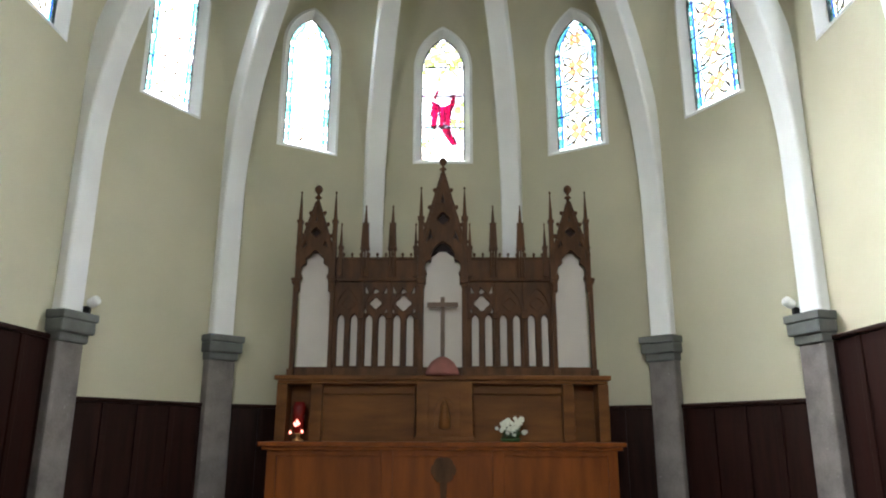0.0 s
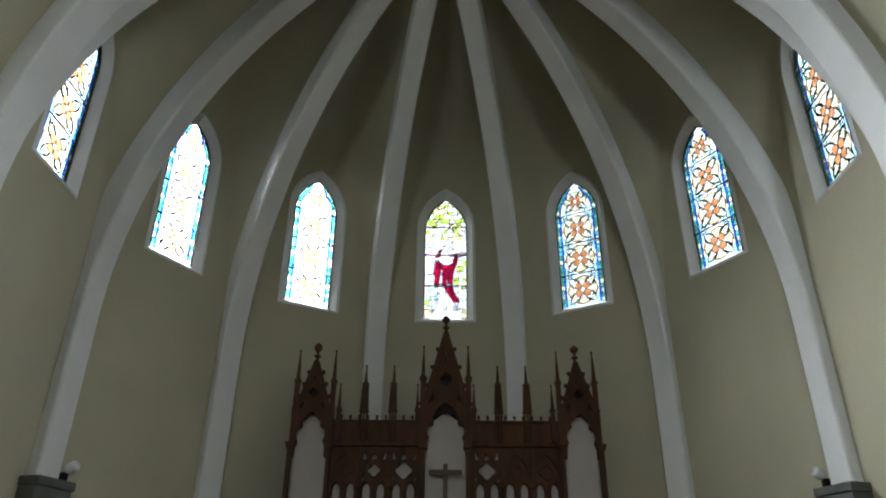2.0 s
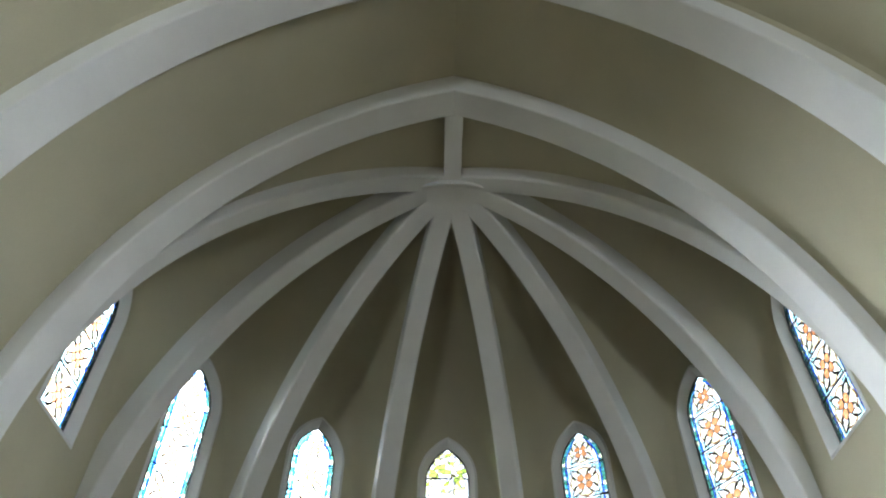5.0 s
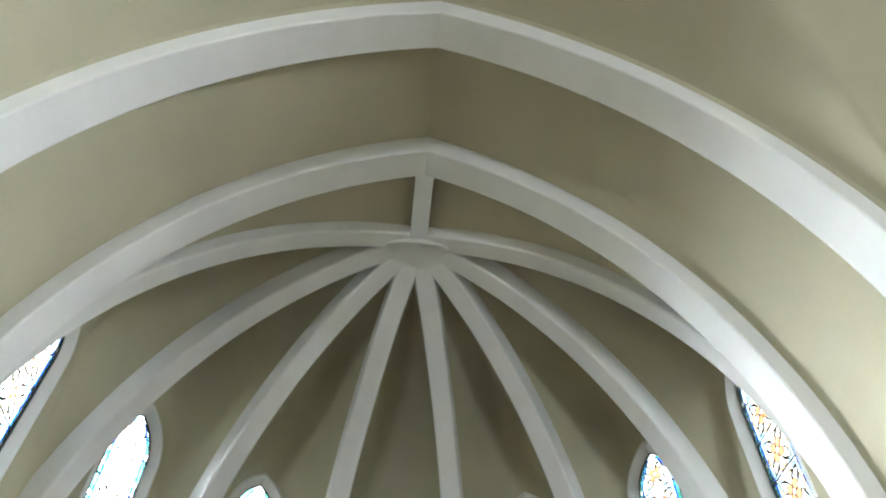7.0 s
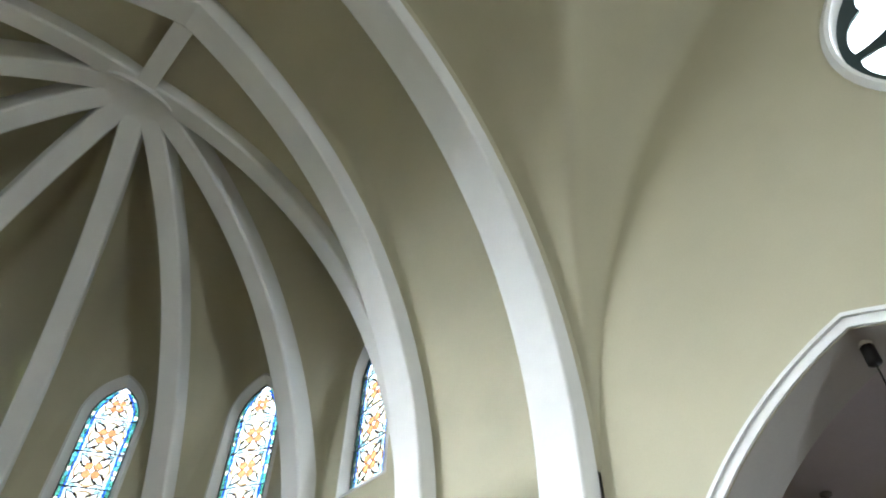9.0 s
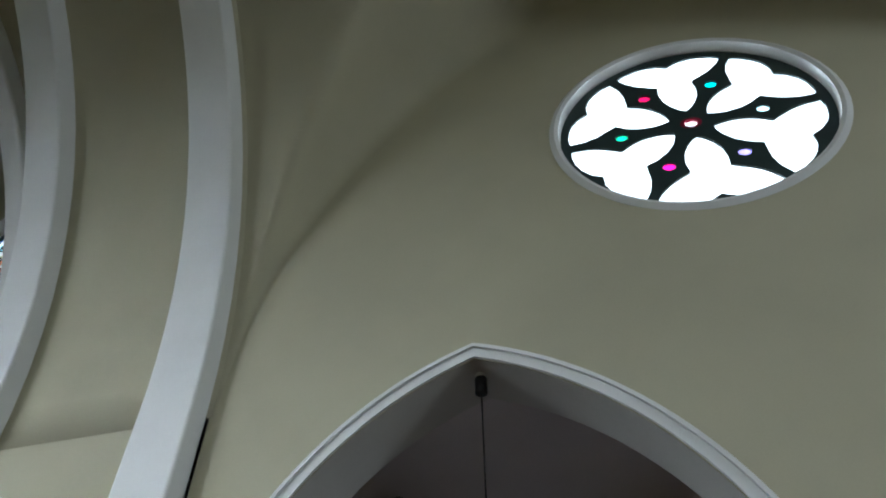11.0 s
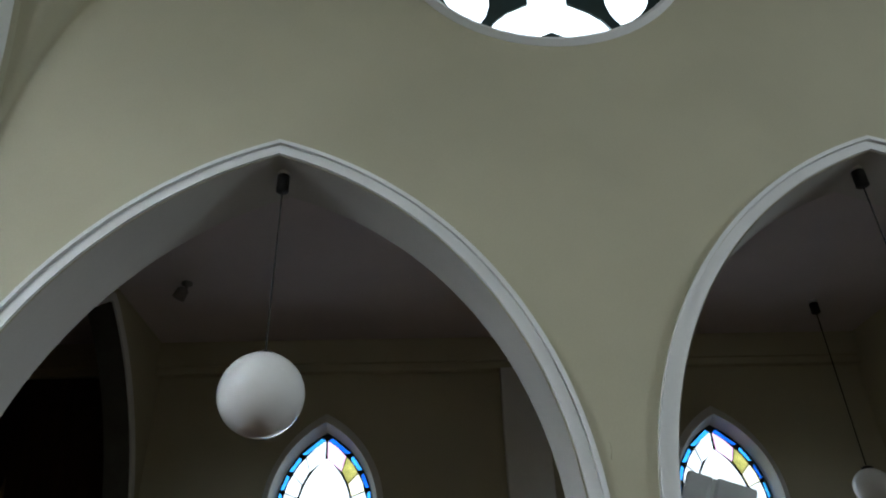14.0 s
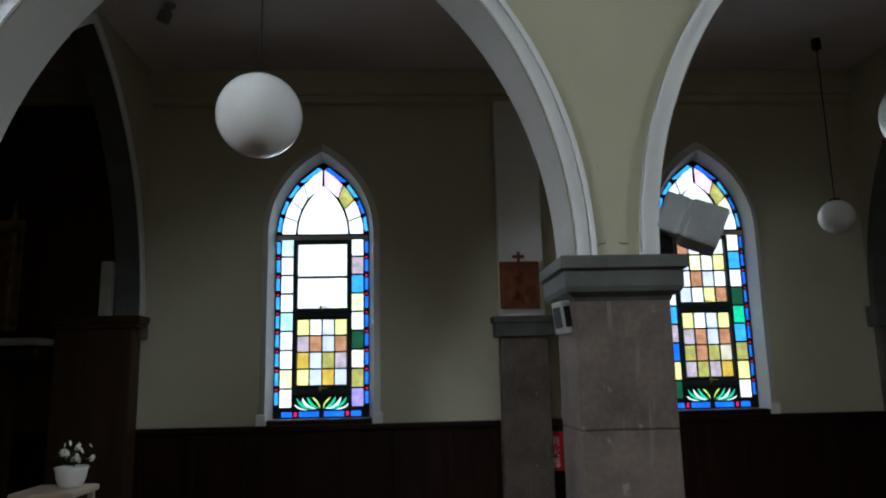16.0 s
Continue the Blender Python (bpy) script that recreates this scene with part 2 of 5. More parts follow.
def upright(origin, right, back):
    """Frame for plates: x to the right, y up, z towards the viewer."""
    r, b = Vector(right).normalized(), Vector(back).normalized()
    m = Matrix((r, Vector((0, 0, 1)), -b)).transposed().to_4x4()
    m.translation = Vector(origin)
    return m


def crease(ob, test):
    """Keep a sharp ridge in a smooth sheet where test holds at both ends of an edge."""
    me = ob.data
    for e in me.edges:
        e.use_edge_sharp = all(test(me.vertices[v].co) for v in e.vertices)
    return ob


def structure(ob, label="", category=""):
    return tagged(ob, label, category, kind="structure")


# ---- apse: walls, ribs, vault ----
def bay_frame(k):
    """Outward direction, rightward direction and middle of the wall of apse bay k."""
    a = k * STEP
    out = Vector((math.sin(a), math.cos(a), 0))
    return out, Vector((math.cos(a), -math.sin(a), 0)), Vector((0, YC, 0)) + out * APO


def lunette(s):
    return 8.42 - 3.8 * min(1, abs(s) / (CHORD / 2)) ** 2.2


WIN_W, WIN_SILL, WIN_SPRING, WIN_TOP = 0.711, 5.88, 7.49, 8.095
OUT_W, OUT_SILL, OUT_TOP = 0.948, 5.785, 8.245


def slant(bm, inner, outer, d_in, d_out, place):
    """Sloping band between two closed loops of (s, z)."""
    n = len(inner)
    a = [bm.verts.new(place(s, z, d_out)) for s, z in outer]
    b = [bm.verts.new(place(s, z, d_in)) for s, z in inner]
    for i in range(n):
        bm.faces.new((a[i], a[(i + 1) % n], b[(i + 1) % n], b[i]))
    return bm


for k in range(-3, 4):
    out, right, mid = bay_frame(k)

    def place(s, z, d, out=out, right=right, mid=mid):
        return mid + right * s + out * d + Vector((0, 0, z))
    bm = pierced(bmesh.new(), place, -CHORD / 2, CHORD / 2, 0, lambda s: lunette(s) + 0.4,
                 [(-OUT_W / 2, OUT_W / 2, lambda s: OUT_SILL, pointed(0, OUT_W / 2, WIN_SPRING, OUT_TOP - WIN_SPRING))], 0.16)
    structure(finish("wall_apse_%d" % (k + 4), bm, PLASTER), "cream plastered apse wall with a pointed window opening", "wall")

    # one cell of the vault
    grid = []
    for i in range(25):
        q = math.cos(math.pi / 2 * i / 24 * 0.965)
        row = []
        for j in range(25):
            s = -1 + j / 12
            zr = RIB_Z + math.sqrt(max(0, 5.60 ** 2 - (q * 4.32 + 1.28) ** 2))
            zm = 8.42 + 1.66 * math.sqrt(max(0, 1 - q * q))
            z = zm + (zr - zm) * abs(s) ** (2.2 - 0.9 * (1 - q))
            p = (mid - Vector((0, YC, 0)) + right * s * CHORD / 2) * q
            row.append((p.x, YC + p.y, z))
        grid.append(row)
    ob = finish("ceiling_apse_%d" % (k + 4), sheet(bmesh.new(), grid), PLASTER, smooth=True)
    structure(ob, "cream plastered vault cell between white ribs", "ceiling")
    # lower dado and doors
    high = 2.57 if abs(k) == 3 else 1.95
    wains = empty("wainscot", mid)
    structure(wains, "dark stained wooden wainscot panelling below cream wall", "wainscot")
    a = k * STEP
    turn = pose(0, 0, 0, 0, 0, -math.degrees(a))
    half = CHORD / 2 - 0.2
    bm = boxed(-half, half, -0.03, -0.002, FLOOR_Z, high - 0.05)
    bm.transform(turn)
    part("backing", bm, DARKWOOD, wains)
    bm = boxed(-half, half, -0.07, -0.002, high - 0.05, high, 0.012)
    bm.transform(turn)
    part("cap_rail", bm, DARKWOOD, wains)
    for i in range(5):
        s = -half + 2 * half * i / 4
        bm = boxed(s - 0.04, s + 0.04, -0.05, -0.03, FLOOR_Z, high - 0.05, 0.006)
        bm.transform(turn)
        part("stile", bm, DARKWOOD, wains)

# eight ribs on stone pilasters
for k in range(-4, 4):
    a = (k + 0.5) * STEP
    out = Vector((math.sin(a), math.cos(a), 0))
    side = Vector((math.cos(a), -math.sin(a), 0))
    c0 = Vector((0, YC, 0))
    pts = [c0 + out * RIB + Vector((0, 0, z)) for z in spread(CAP_Z, RIB_Z, 6)]
    end = math.acos((0.12 + 1.28) / 5.42)
    pts += [c0 + out * (-1.28 + 5.42 * math.cos(end * i / 32)) + Vector((0, 0, RIB_Z + 5.42 * math.sin(end * i / 32))) for i in range(1, 33)]
    rib = empty("vault_rib", c0 + out * RIB)
    structure(rib, "white painted vault rib rising from a grey stone pilaster", "vault rib")
    bm = sweep(bmesh.new(), pts, side, 0.31, 0.34, 0.03, 1)
    inv = Matrix.Translation(-(c0 + out * RIB))
    bm.transform(inv)
    part("rib", bm, WHITE, rib)
    turn = pose(0, 0, 0, 0, 0, -math.degrees(a))
    for nm, w, f, z0, z1, mt, bv in (("shaft", 0.38, 0.03, FLOOR_Z, 2.52, STONE, 0.03), ("capital_neck", 0.42, 0.07, 2.50, 2.62, CAPSTONE, 0.03),
                                 ("capital", 0.48, 0.12, 2.60, 2.74, CAPSTONE, 0.025), ("abacus", 0.51, 0.135, 2.74, CAP_Z, CAPSTONE, 0.012)):
        bm = boxed(-w / 2, w / 2, -f, 0.34, z0, z1, bv)
        bm.transform(turn)
        part(nm, bm, mt, rib, "grey stone " + nm.replace("_", " "))

rise = [(r, RIB_Z + d + 5.42 * math.sin(math.acos((r + 1.28) / 5.42))) for r, d in ((0.002, -0.006), (0.15, -0.006), (0.27, -0.005), (0.36, -0.003), (0.44, 0.004), (0.52, 0.02), (0.56, 0.05))]
boss = finish("vault_boss", lathe(bmesh.new(), rise + [(0.5, 10.0)], (0, 0, 0), 32), WHITE, smooth=True)
for v in boss.data.vertices:
    v.co.y = YC + v.co.y * (0.25 if v.co.y < 0 else 1)
structure(boss, "flat white painted boss where the vault ribs meet", "vault boss")


# ---- cross arches and nave vault ----
def cross_arch(name, y0, y1, h, rise, depth):
    arch = empty(name, (0, (y0 + y1) / 2, 0))
    structure(arch, "white painted pointed cross arch of the vault", "arch")
    line = pointed_line(0, h, SPRING, rise, 30)
    line = [(h, z) for z in spread(CAP_Z, SPRING, 5)][:-1] + line + [(-h, z) for z in spread(SPRING, CAP_Z, 5)][1:]
    bm = sweep(bmesh.new(), [Vector((s, 0, z)) for s, z in line], (0, 1, 0), y1 - y0, depth, 0.02, -1)
    part("arch_band", bm, WHITE, arch)
    for sgn in (-1, 1):
        for nm, e, z0, z1, mt in (("shaft", 0.0, 0, 2.52, STONE), ("capital", 0.08, 2.52, 2.74, CAPSTONE), ("abacus", 0.11, 2.74, CAP_Z, CAPSTONE)):
            xs = sorted((sgn * (h - e), sgn * (NAVE + 0.1)))
            bm = boxed(xs[0], xs[1], -(y1 - y0) / 2 - e, (y1 - y0) / 2 + e, z0, z1, 0.015)
            part(nm, bm, mt, arch, "grey stone " + nm)
    return arch


cross_arch("chancel_arch", *ARCH_A, 3.80, BOSS_Z + 0.02 - SPRING, 0.5)
cross_arch("cross_arch", *ARCH_B, 3.80, 9.90 - SPRING, 0.5)

bm = boxed(-0.125, 0.125, ARCH_A[1] - 0.005, YC - 0.13, BOSS_Z - 0.06, BOSS_Z + 0.5, 0.012)
for v in bm.verts:
    if v.co.z < BOSS_Z:
        v.co.z += 0.068 * (YC - 0.13 - v.co.y) / (YC - 0.13 - ARCH_A[1])
structure(finish("ridge_rib", bm, WHITE), "short white ridge rib joining arch and boss", "vault rib")

vault = pointed(0, NAVE, SPRING, CROWN - SPRING)


def arc_s(h, rise, n=40):
    """Evenly bent steps of s across a pointed arch."""
    return [s for s, z in pointed_line(0, h, 0, rise, n // 2)]


xs = arc_s(NAVE, CROWN - SPRING)
for nm, y0, y1 in (("ceiling_chancel", ARCH_B[0] - 0.05, ARCH_A[1] - 0.02), ("ceiling_west", WEST, BAY_Y - BAY_H)):
    ob = finish(nm, sheet(bmesh.new(), [[(x, y, vault(x)) for x in xs] for y in spread(y0, y1, 6)]), PLASTER, smooth=True)
    crease(ob, lambda c: abs(c.x) < 0.002)
    structure(ob, "cream plastered pointed barrel vault", "ceiling")
    sol = ob.modifiers.new("thickness", "SOLIDIFY")
    sol.thickness, sol.offset = 0.12, 1

# web between the chancel arch and the last pair of ribs
grid = []
last = 3.5 * STEP
for i in range(41):
    s = -1 + i / 20
    sg, q = (1 if s >= 0 else -1), abs(math.sin(s * math.pi / 2))
    xr = q * 4.32 * math.sin(last) * sg
    zr = RIB_Z + math.sqrt(max(0, 5.60 ** 2 - (q * 4.32 + 1.28) ** 2))
    xa = q * NAVE * sg
    a0, b0 = Vector((xa, ARCH_A[1] - 0.1, vault(xa))), Vector((xr, YC + q * 4.32 * math.cos(last), zr))
    grid.append([a0.lerp(b0, u) for u in (0, 0.25, 0.5, 0.75, 1)])
ob = crease(finish("ceiling_boss_web", sheet(bmesh.new(), grid), PLASTER, smooth=True), lambda c: abs(c.x) < 0.002)
structure(ob, "cream plastered web behind the chancel arch", "ceiling")

# groined bay
cross = pointed(BAY_Y, BAY_H, SPRING, CROWN - 0.02 - SPRING)


def round_off(x):
    """Rounded meeting of vault and wall."""
    u = max(0, (abs(x) - NAVE + 0.45) / 0.45)
    return 0.5 * (1 - math.sqrt(max(0, 1 - u * u)))


ys = [BAY_Y + s for s in arc_s(BAY_H, CROWN - SPRING, 80)]
xs2 = arc_s(NAVE, CROWN - SPRING, 80)
ob = finish("ceiling_groin", sheet(bmesh.new(), [[(x, y, max(vault(x), cross(y) - round_off(x))) for x in xs2] for y in ys]), PLASTER, smooth=True)
structure(ob, "cream plastered groin vault over the nave", "ceiling")

# ---- nave walls ----
ARC_Y = PIER_Y + SPACING / 2
ROSE_Y, ROSE_Z, ROSE_R = -1.155, 6.94, 1.20
A_H, A_RISE = 1.84, 2.57


def right_wall(s, z, d):
    return Vector((NAVE + d, s, z))


def left_wall(s, z, d):
    return Vector((-NAVE - d, s, z))


def round_hole(c, cz, r):
    f = lambda s: math.sqrt(max(0, r * r - (s - c) ** 2))
    return (c - r, c + r, lambda s: cz - f(s), lambda s: cz + f(s))


holes = [(ARC_Y - i * SPACING - A_H, ARC_Y - i * SPACING + A_H, lambda s: PIER_Z - 0.001, pointed(ARC_Y - i * SPACING, A_H, PIER_Z + 0.002, A_RISE)) for i in range(2)]
bm = pierced(bmesh.new(), right_wall, BAY_Y - BAY_H, BAY_Y + BAY_H, PIER_Z - 0.001, lambda s: cross(s) + 0.6, holes + [round_hole(ROSE_Y, ROSE_Z, ROSE_R)], 0.17)
bm2 = pierced(bmesh.new(), lambda s, z, d: Vector((NAVE + 0.17 + d, s, z)), BAY_Y - BAY_H, BAY_Y + BAY_H, PIER_Z - 0.001, 5.2, holes, 0.33)
structure(finish("wall_nave_right_back", bm2, PLASTER), "thick plastered lower part of the nave wall", "wall")
structure(finish("wall_nave_right", bm, [PLASTER]), "cream plastered nave wall over two pointed arches", "wall")
bm = pierced(bmesh.new(), left_wall, BAY_Y - BAY_H, BAY_Y + BAY_H, 0, lambda s: cross(s) + 0.6, [round_hole(ROSE_Y, ROSE_Z, ROSE_R)], 0.5)
structure(finish("wall_nave_left", bm, PLASTER), "cream plastered nave wall with a round opening", "wall")
for nm, fn in (("right", right_wall), ("left", left_wall)):
    for tag, y0, y1 in (("chancel", ARCH_B[0], 5.45), ("west", WEST, BAY_Y - BAY_H)):
        bm = pierced(bmesh.new(), fn, y0, y1, 0, SPRING + 0.06, (), 0.5)
        structure(finish("wall_%s_%s" % (tag, nm), bm, PLASTER), "plain cream plastered wall", "wall")
# Tall opening added in this unseen wall to let the west fill in.
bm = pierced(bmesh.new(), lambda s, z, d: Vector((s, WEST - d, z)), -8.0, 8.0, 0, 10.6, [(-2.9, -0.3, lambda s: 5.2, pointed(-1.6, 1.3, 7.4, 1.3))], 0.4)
structure(finish("wall_west", bm, PLASTER), "plain cream plastered end wall, unseen, with an opening added for fill light", "wall")
bm = boxed(-8.2, 8.2, WEST - 0.4, 11.2, -0.1, 0)
structure(finish("floor", bm, FLOORM), "brown wooden floor of the nave", "floor")
bm = boxed(-5, 5, 4.6, 11.0, 0.001, FLOOR_Z)
structure(finish("floor_sanctuary", bm, FLOORM), "raised wooden floor of the sanctuary", "floor")

# piers of the arcade
for i in range(3):
    y = PIER_Y + SPACING * (1 - i)
    pier = empty("arcade_pier", (NAVE + 0.215, y, 0))
    tagged(pier, "square brown stone pier with a moulded grey capital", "pier", "piers of the arcade", "structure")
    for j, (z0, z1) in enumerate(((0, 0.55), (0.552, 1.12), (1.122, 1.83))):
        part("block", boxed(-0.25, 0.235, -0.272, 0.272, z0, z1, 0.012), PIERSTONE, pier)
    bm = bmesh.new()
    prof = [(0.0, 1.82), (0.012, 1.845), (0.05, 1.87), (0.062, 1.90), (0.062, 1.985), (0.085, 2.0), (0.085, 2.06), (0.078, PIER_Z)]
    rings = [[bm.verts.new((sx * (0.25 + e), sy * (0.272 + e), z)) for sx, sy in ((-1, -1), (1, -1), (1, 1), (-1, 1))] for e, z in prof]
    for r0, r1 in zip(rings, rings[1:]):
        for q in range(4):
            bm.faces.new((r0[q], r0[(q + 1) % 4], r1[(q + 1) % 4], r1[q]))
    bm.faces.new(rings[0])
    bm.faces.new(rings[-1])
    part("capital", bm, CAPSTONE, pier, "grey stone moulded capital")

# white mouldings round the arcade arches
for i in range(2):
    c = ARC_Y - i * SPACING
    trim = empty("arch_moulding", (NAVE, c, PIER_Z))
    tagged(trim, "white painted stepped moulding round a pointed arch", "moulding", "mouldings of the arcade", "structure")
    for nm, h0, d0, w, pr in (("inner_band", A_H + 0.005, 0.03, 0.075, 0.02), ("outer_roll", A_H + 0.083, 0.045, 0.03, 0.04)):
        line = pointed_line(0, h0, 0, A_RISE + (h0 - A_H), 26)
        bm = bmesh.new()
        outer = pointed_line(0, h0 + w, 0, A_RISE + (h0 - A_H) + w, 26)
        va = [[bm.verts.new((x, s, z + 0.003)) for x in (0.01, -pr)] for s, z in line]
        vb = [[bm.verts.new((x, s, z + 0.003)) for x in (-pr, 0.01)] for s, z in outer]
        for j in range(len(line) - 1):
            r0, r1 = va[j] + vb[j], va[j + 1] + vb[j + 1]
            for q in range(4):
                bm.faces.new((r0[q], r0[(q + 1) % 4], r1[(q + 1) % 4], r1[q]))
        part(nm, bm, WHITE, trim)
    # soffit lining
    rings = pointed_line(0, A_H + 0.001, 0, A_RISE + 0.001, 26)
    bm = sheet(bmesh.new(), [[(x, s * 0.997, z - 0.004) for x in (0.0, 0.25, 0.5)] for s, z in rings])
    part("soffit", bm, SOFFIT, trim, smooth=True)

# ---- aisle ----
AW_H, AW_SILL, AW_SPRING, AW_TOP = 0.505, 1.01, 2.94, 3.77


def aisle_wall(s, z, d):
    return Vector((AISLE + d, s, z))


AW_Y = [0.93, 0.93 - SPACING]
holes = [(y - AW_H - 0.1, y + AW_H + 0.1, lambda s: AW_SILL - 0.07, pointed(y, AW_H + 0.1, AW_SPRING, AW_TOP - AW_SPRING + 0.16)) for y in AW_Y]
bm = pierced(bmesh.new(), aisle_wall, WEST, 5.8, 0, AISLE_CEIL + 0.1, holes, 0.4)
structure(finish("wall_aisle", bm, PLASTER), "cream plastered aisle wall with pointed windows", "wall")
bm = boxed(NAVE + 0.45, AISLE + 0.1, WEST, 5.8, AISLE_CEIL, AISLE_CEIL + 0.15)
structure(finish("ceiling_aisle", bm, CEIL), "flat grey-white aisle ceiling", "ceiling")
bm = boxed(NAVE + 0.4, AISLE + 0.1, 5.6, 5.8, 0, AISLE_CEIL)
structure(finish("wall_chapel_end", bm, PLASTER), "cream end wall of the side chapel", "wall")
bm = boxed(NAVE + 0.4, AISLE + 0.1, -9.6, -9.4, 0, AISLE_CEIL)
structure(finish("wall_aisle_end", bm, PLASTER), "plain cream end wall of the aisle", "wall")
bm = pierced(bmesh.new(), lambda s, z, d: Vector((NAVE + 0.5 - d, s, z)), BAY_Y + BAY_H - 0.05, 5.8, 0, AISLE_CEIL, (), 0.05)
structure(finish("wall_chapel_inner", bm, PLASTER), "plain plastered chapel wall", "wall")
bm = boxed(AISLE - 0.10, AISLE, -9.4, 5.6, 4.38, 4.46, 0.01)
box(bm, AISLE - 0.14, AISLE, -9.4, 5.6, 4.46, AISLE_CEIL - 0.002, 0.01)
structure(finish("cornice", bm, PLASTER), "plain plastered cornice under the aisle ceiling", "cornice")

# arches across the aisle
AX, AXH = (NAVE + 0.5 + AISLE) / 2, 1.43
for nm, y0, y1 in (("wall_aisle_arch_1", 2.77, 2.99), ("wall_aisle_arch_2", -5.24, -5.02)):
    bm = pierced(bmesh.new(), lambda s, z, d, y0=y0: Vector((s, y0 + d, z)), NAVE + 0.5, AISLE + 0.02, PIER_Z - 0.001, AISLE_CEIL,
                 [(AX - AXH, AX + AXH, lambda s: PIER_Z - 0.001, pointed(AX, AXH, PIER_Z + 0.002, 2.5))], y1 - y0)
    structure(finish(nm, bm, PLASTER), "cream wall pierced by a pointed arch across the aisle", "wall")
    trim = empty("arch_moulding", (AX, (y0 + y1) / 2, PIER_Z))
    tagged(trim, "white painted edge of a pointed aisle arch", "moulding", "mouldings of the aisle arches", "structure")
    bm = bmesh.new()
    line, outer = pointed_line(0, AXH - 0.004, 0, 2.496, 24), pointed_line(0, AXH + 0.08, 0, 2.58, 24)
    hw = (y1 - y0) / 2 + 0.02
    va = [[bm.verts.new((s, yy, z)) for yy in (-hw, hw)] for s, z in line]
    vb = [[bm.verts.new((s, yy, z)) for yy in (hw, -hw)] for s, z in outer]
    for j in range(len(line) - 1):
        r0, r1 = va[j] + vb[j], va[j + 1] + vb[j + 1]
        for q in range(4):
            bm.faces.new((r0[q], r0[(q + 1) % 4], r1[(q + 1) % 4], r1[q]))
    # Lining takes the capitals' dark stone tone to imitate an unlit soffit.
    part("band", bm, CAPSTONE, trim, "arch lining in dark stone colour standing in for soffit shade")
    bm = sweep(bmesh.new(), [Vector((s, -hw, z)) for s, z in pointed_line(0, AXH - 0.01, 0, 2.49, 24)], (0, 1, 0), 0.025, 0.09, 0.005, -1)
    part("edge_bead", bm, WHITE, trim, "white painted edge")
    for x0, x1 in ((NAVE + 0.45, AX - AXH), (AX + AXH, AISLE + 0.02)):
        resp = empty("respond", ((x0 + x1) / 2, (y0 + y1) / 2, 0))
        tagged(resp, "brown stone respond with a moulded capital", "pier", "responds of the aisle arches", "structure")
        hx, hy = (x1 - x0) / 2, (y1 - y0) / 2
        part("shaft", boxed(-hx, hx, -hy, hy, 0, 1.84, 0.012), PIERSTONE, resp)
        part("capital", boxed(-hx - 0.07, hx + 0.07, -hy - 0.07, hy + 0.07, 1.84, PIER_Z - 0.003, 0.03), CAPSTONE, resp, "grey stone capital")

# pilaster on the aisle wall
pil = empty("aisle_pilaster", (AISLE, PIER_Y + 0.01, 0))
tagged(pil, "stone pilaster with a small capital and white painted upper part", "pilaster", kind="structure")
part("shaft", boxed(-0.16, 0, -0.25, 0.25, 0, 1.80, 0.012), PIERSTONE, pil)
part("capital", boxed(-0.22, 0, -0.31, 0.31, 1.80, 1.95, 0.02), CAPSTONE, pil, "grey stone capital")
part("abacus", boxed(-0.24, 0, -0.33, 0.33, 1.95, 2.01, 0.008), CAPSTONE, pil, "grey stone slab")
part("upper_shaft", boxed(-0.13, 0, -0.235, 0.235, 2.01, 4.38, 0.01), WHITE, pil, "white painted upper shaft")

# aisle wainscot
for y0, y1 in ((2.77, PIER_Y + 0.27), (PIER_Y - 0.25, -5.02), (5.6, 2.99)):
    wains = empty("wainscot", (AISLE, (y0 + y1) / 2, 0))
    structure(wains, "dark red-brown wooden wainscot panelling", "wainscot")
    h = abs(y0 - y1) / 2
    part("backing", boxed(-0.03, -0.003, -h, h, 0, 0.90), DARKWOOD, wains)
    part("cap_rail", boxed(-0.08, -0.003, -h, h, 0.90, 0.955, 0.012), DARKWOOD, wains)
    for i in range(int(h * 4) + 1):
        y = -h + 0.04 + (2 * h - 0.08) * i / int(h * 4)
        part("stile", boxed(-0.05, -0.03, y - 0.035, y + 0.035, 0, 0.90, 0.006), DARKWOOD, wains)

# Unseen deck added above the vaults to stop sun leaking through gaps.
bm = boxed(-4.9, 4.9, WEST - 0.4, 11.4, 10.75, 10.95)
structure(finish("ceiling_sky_blocker", bm, CEIL), "unseen flat deck added above the vaults to block stray sky light", "ceiling")

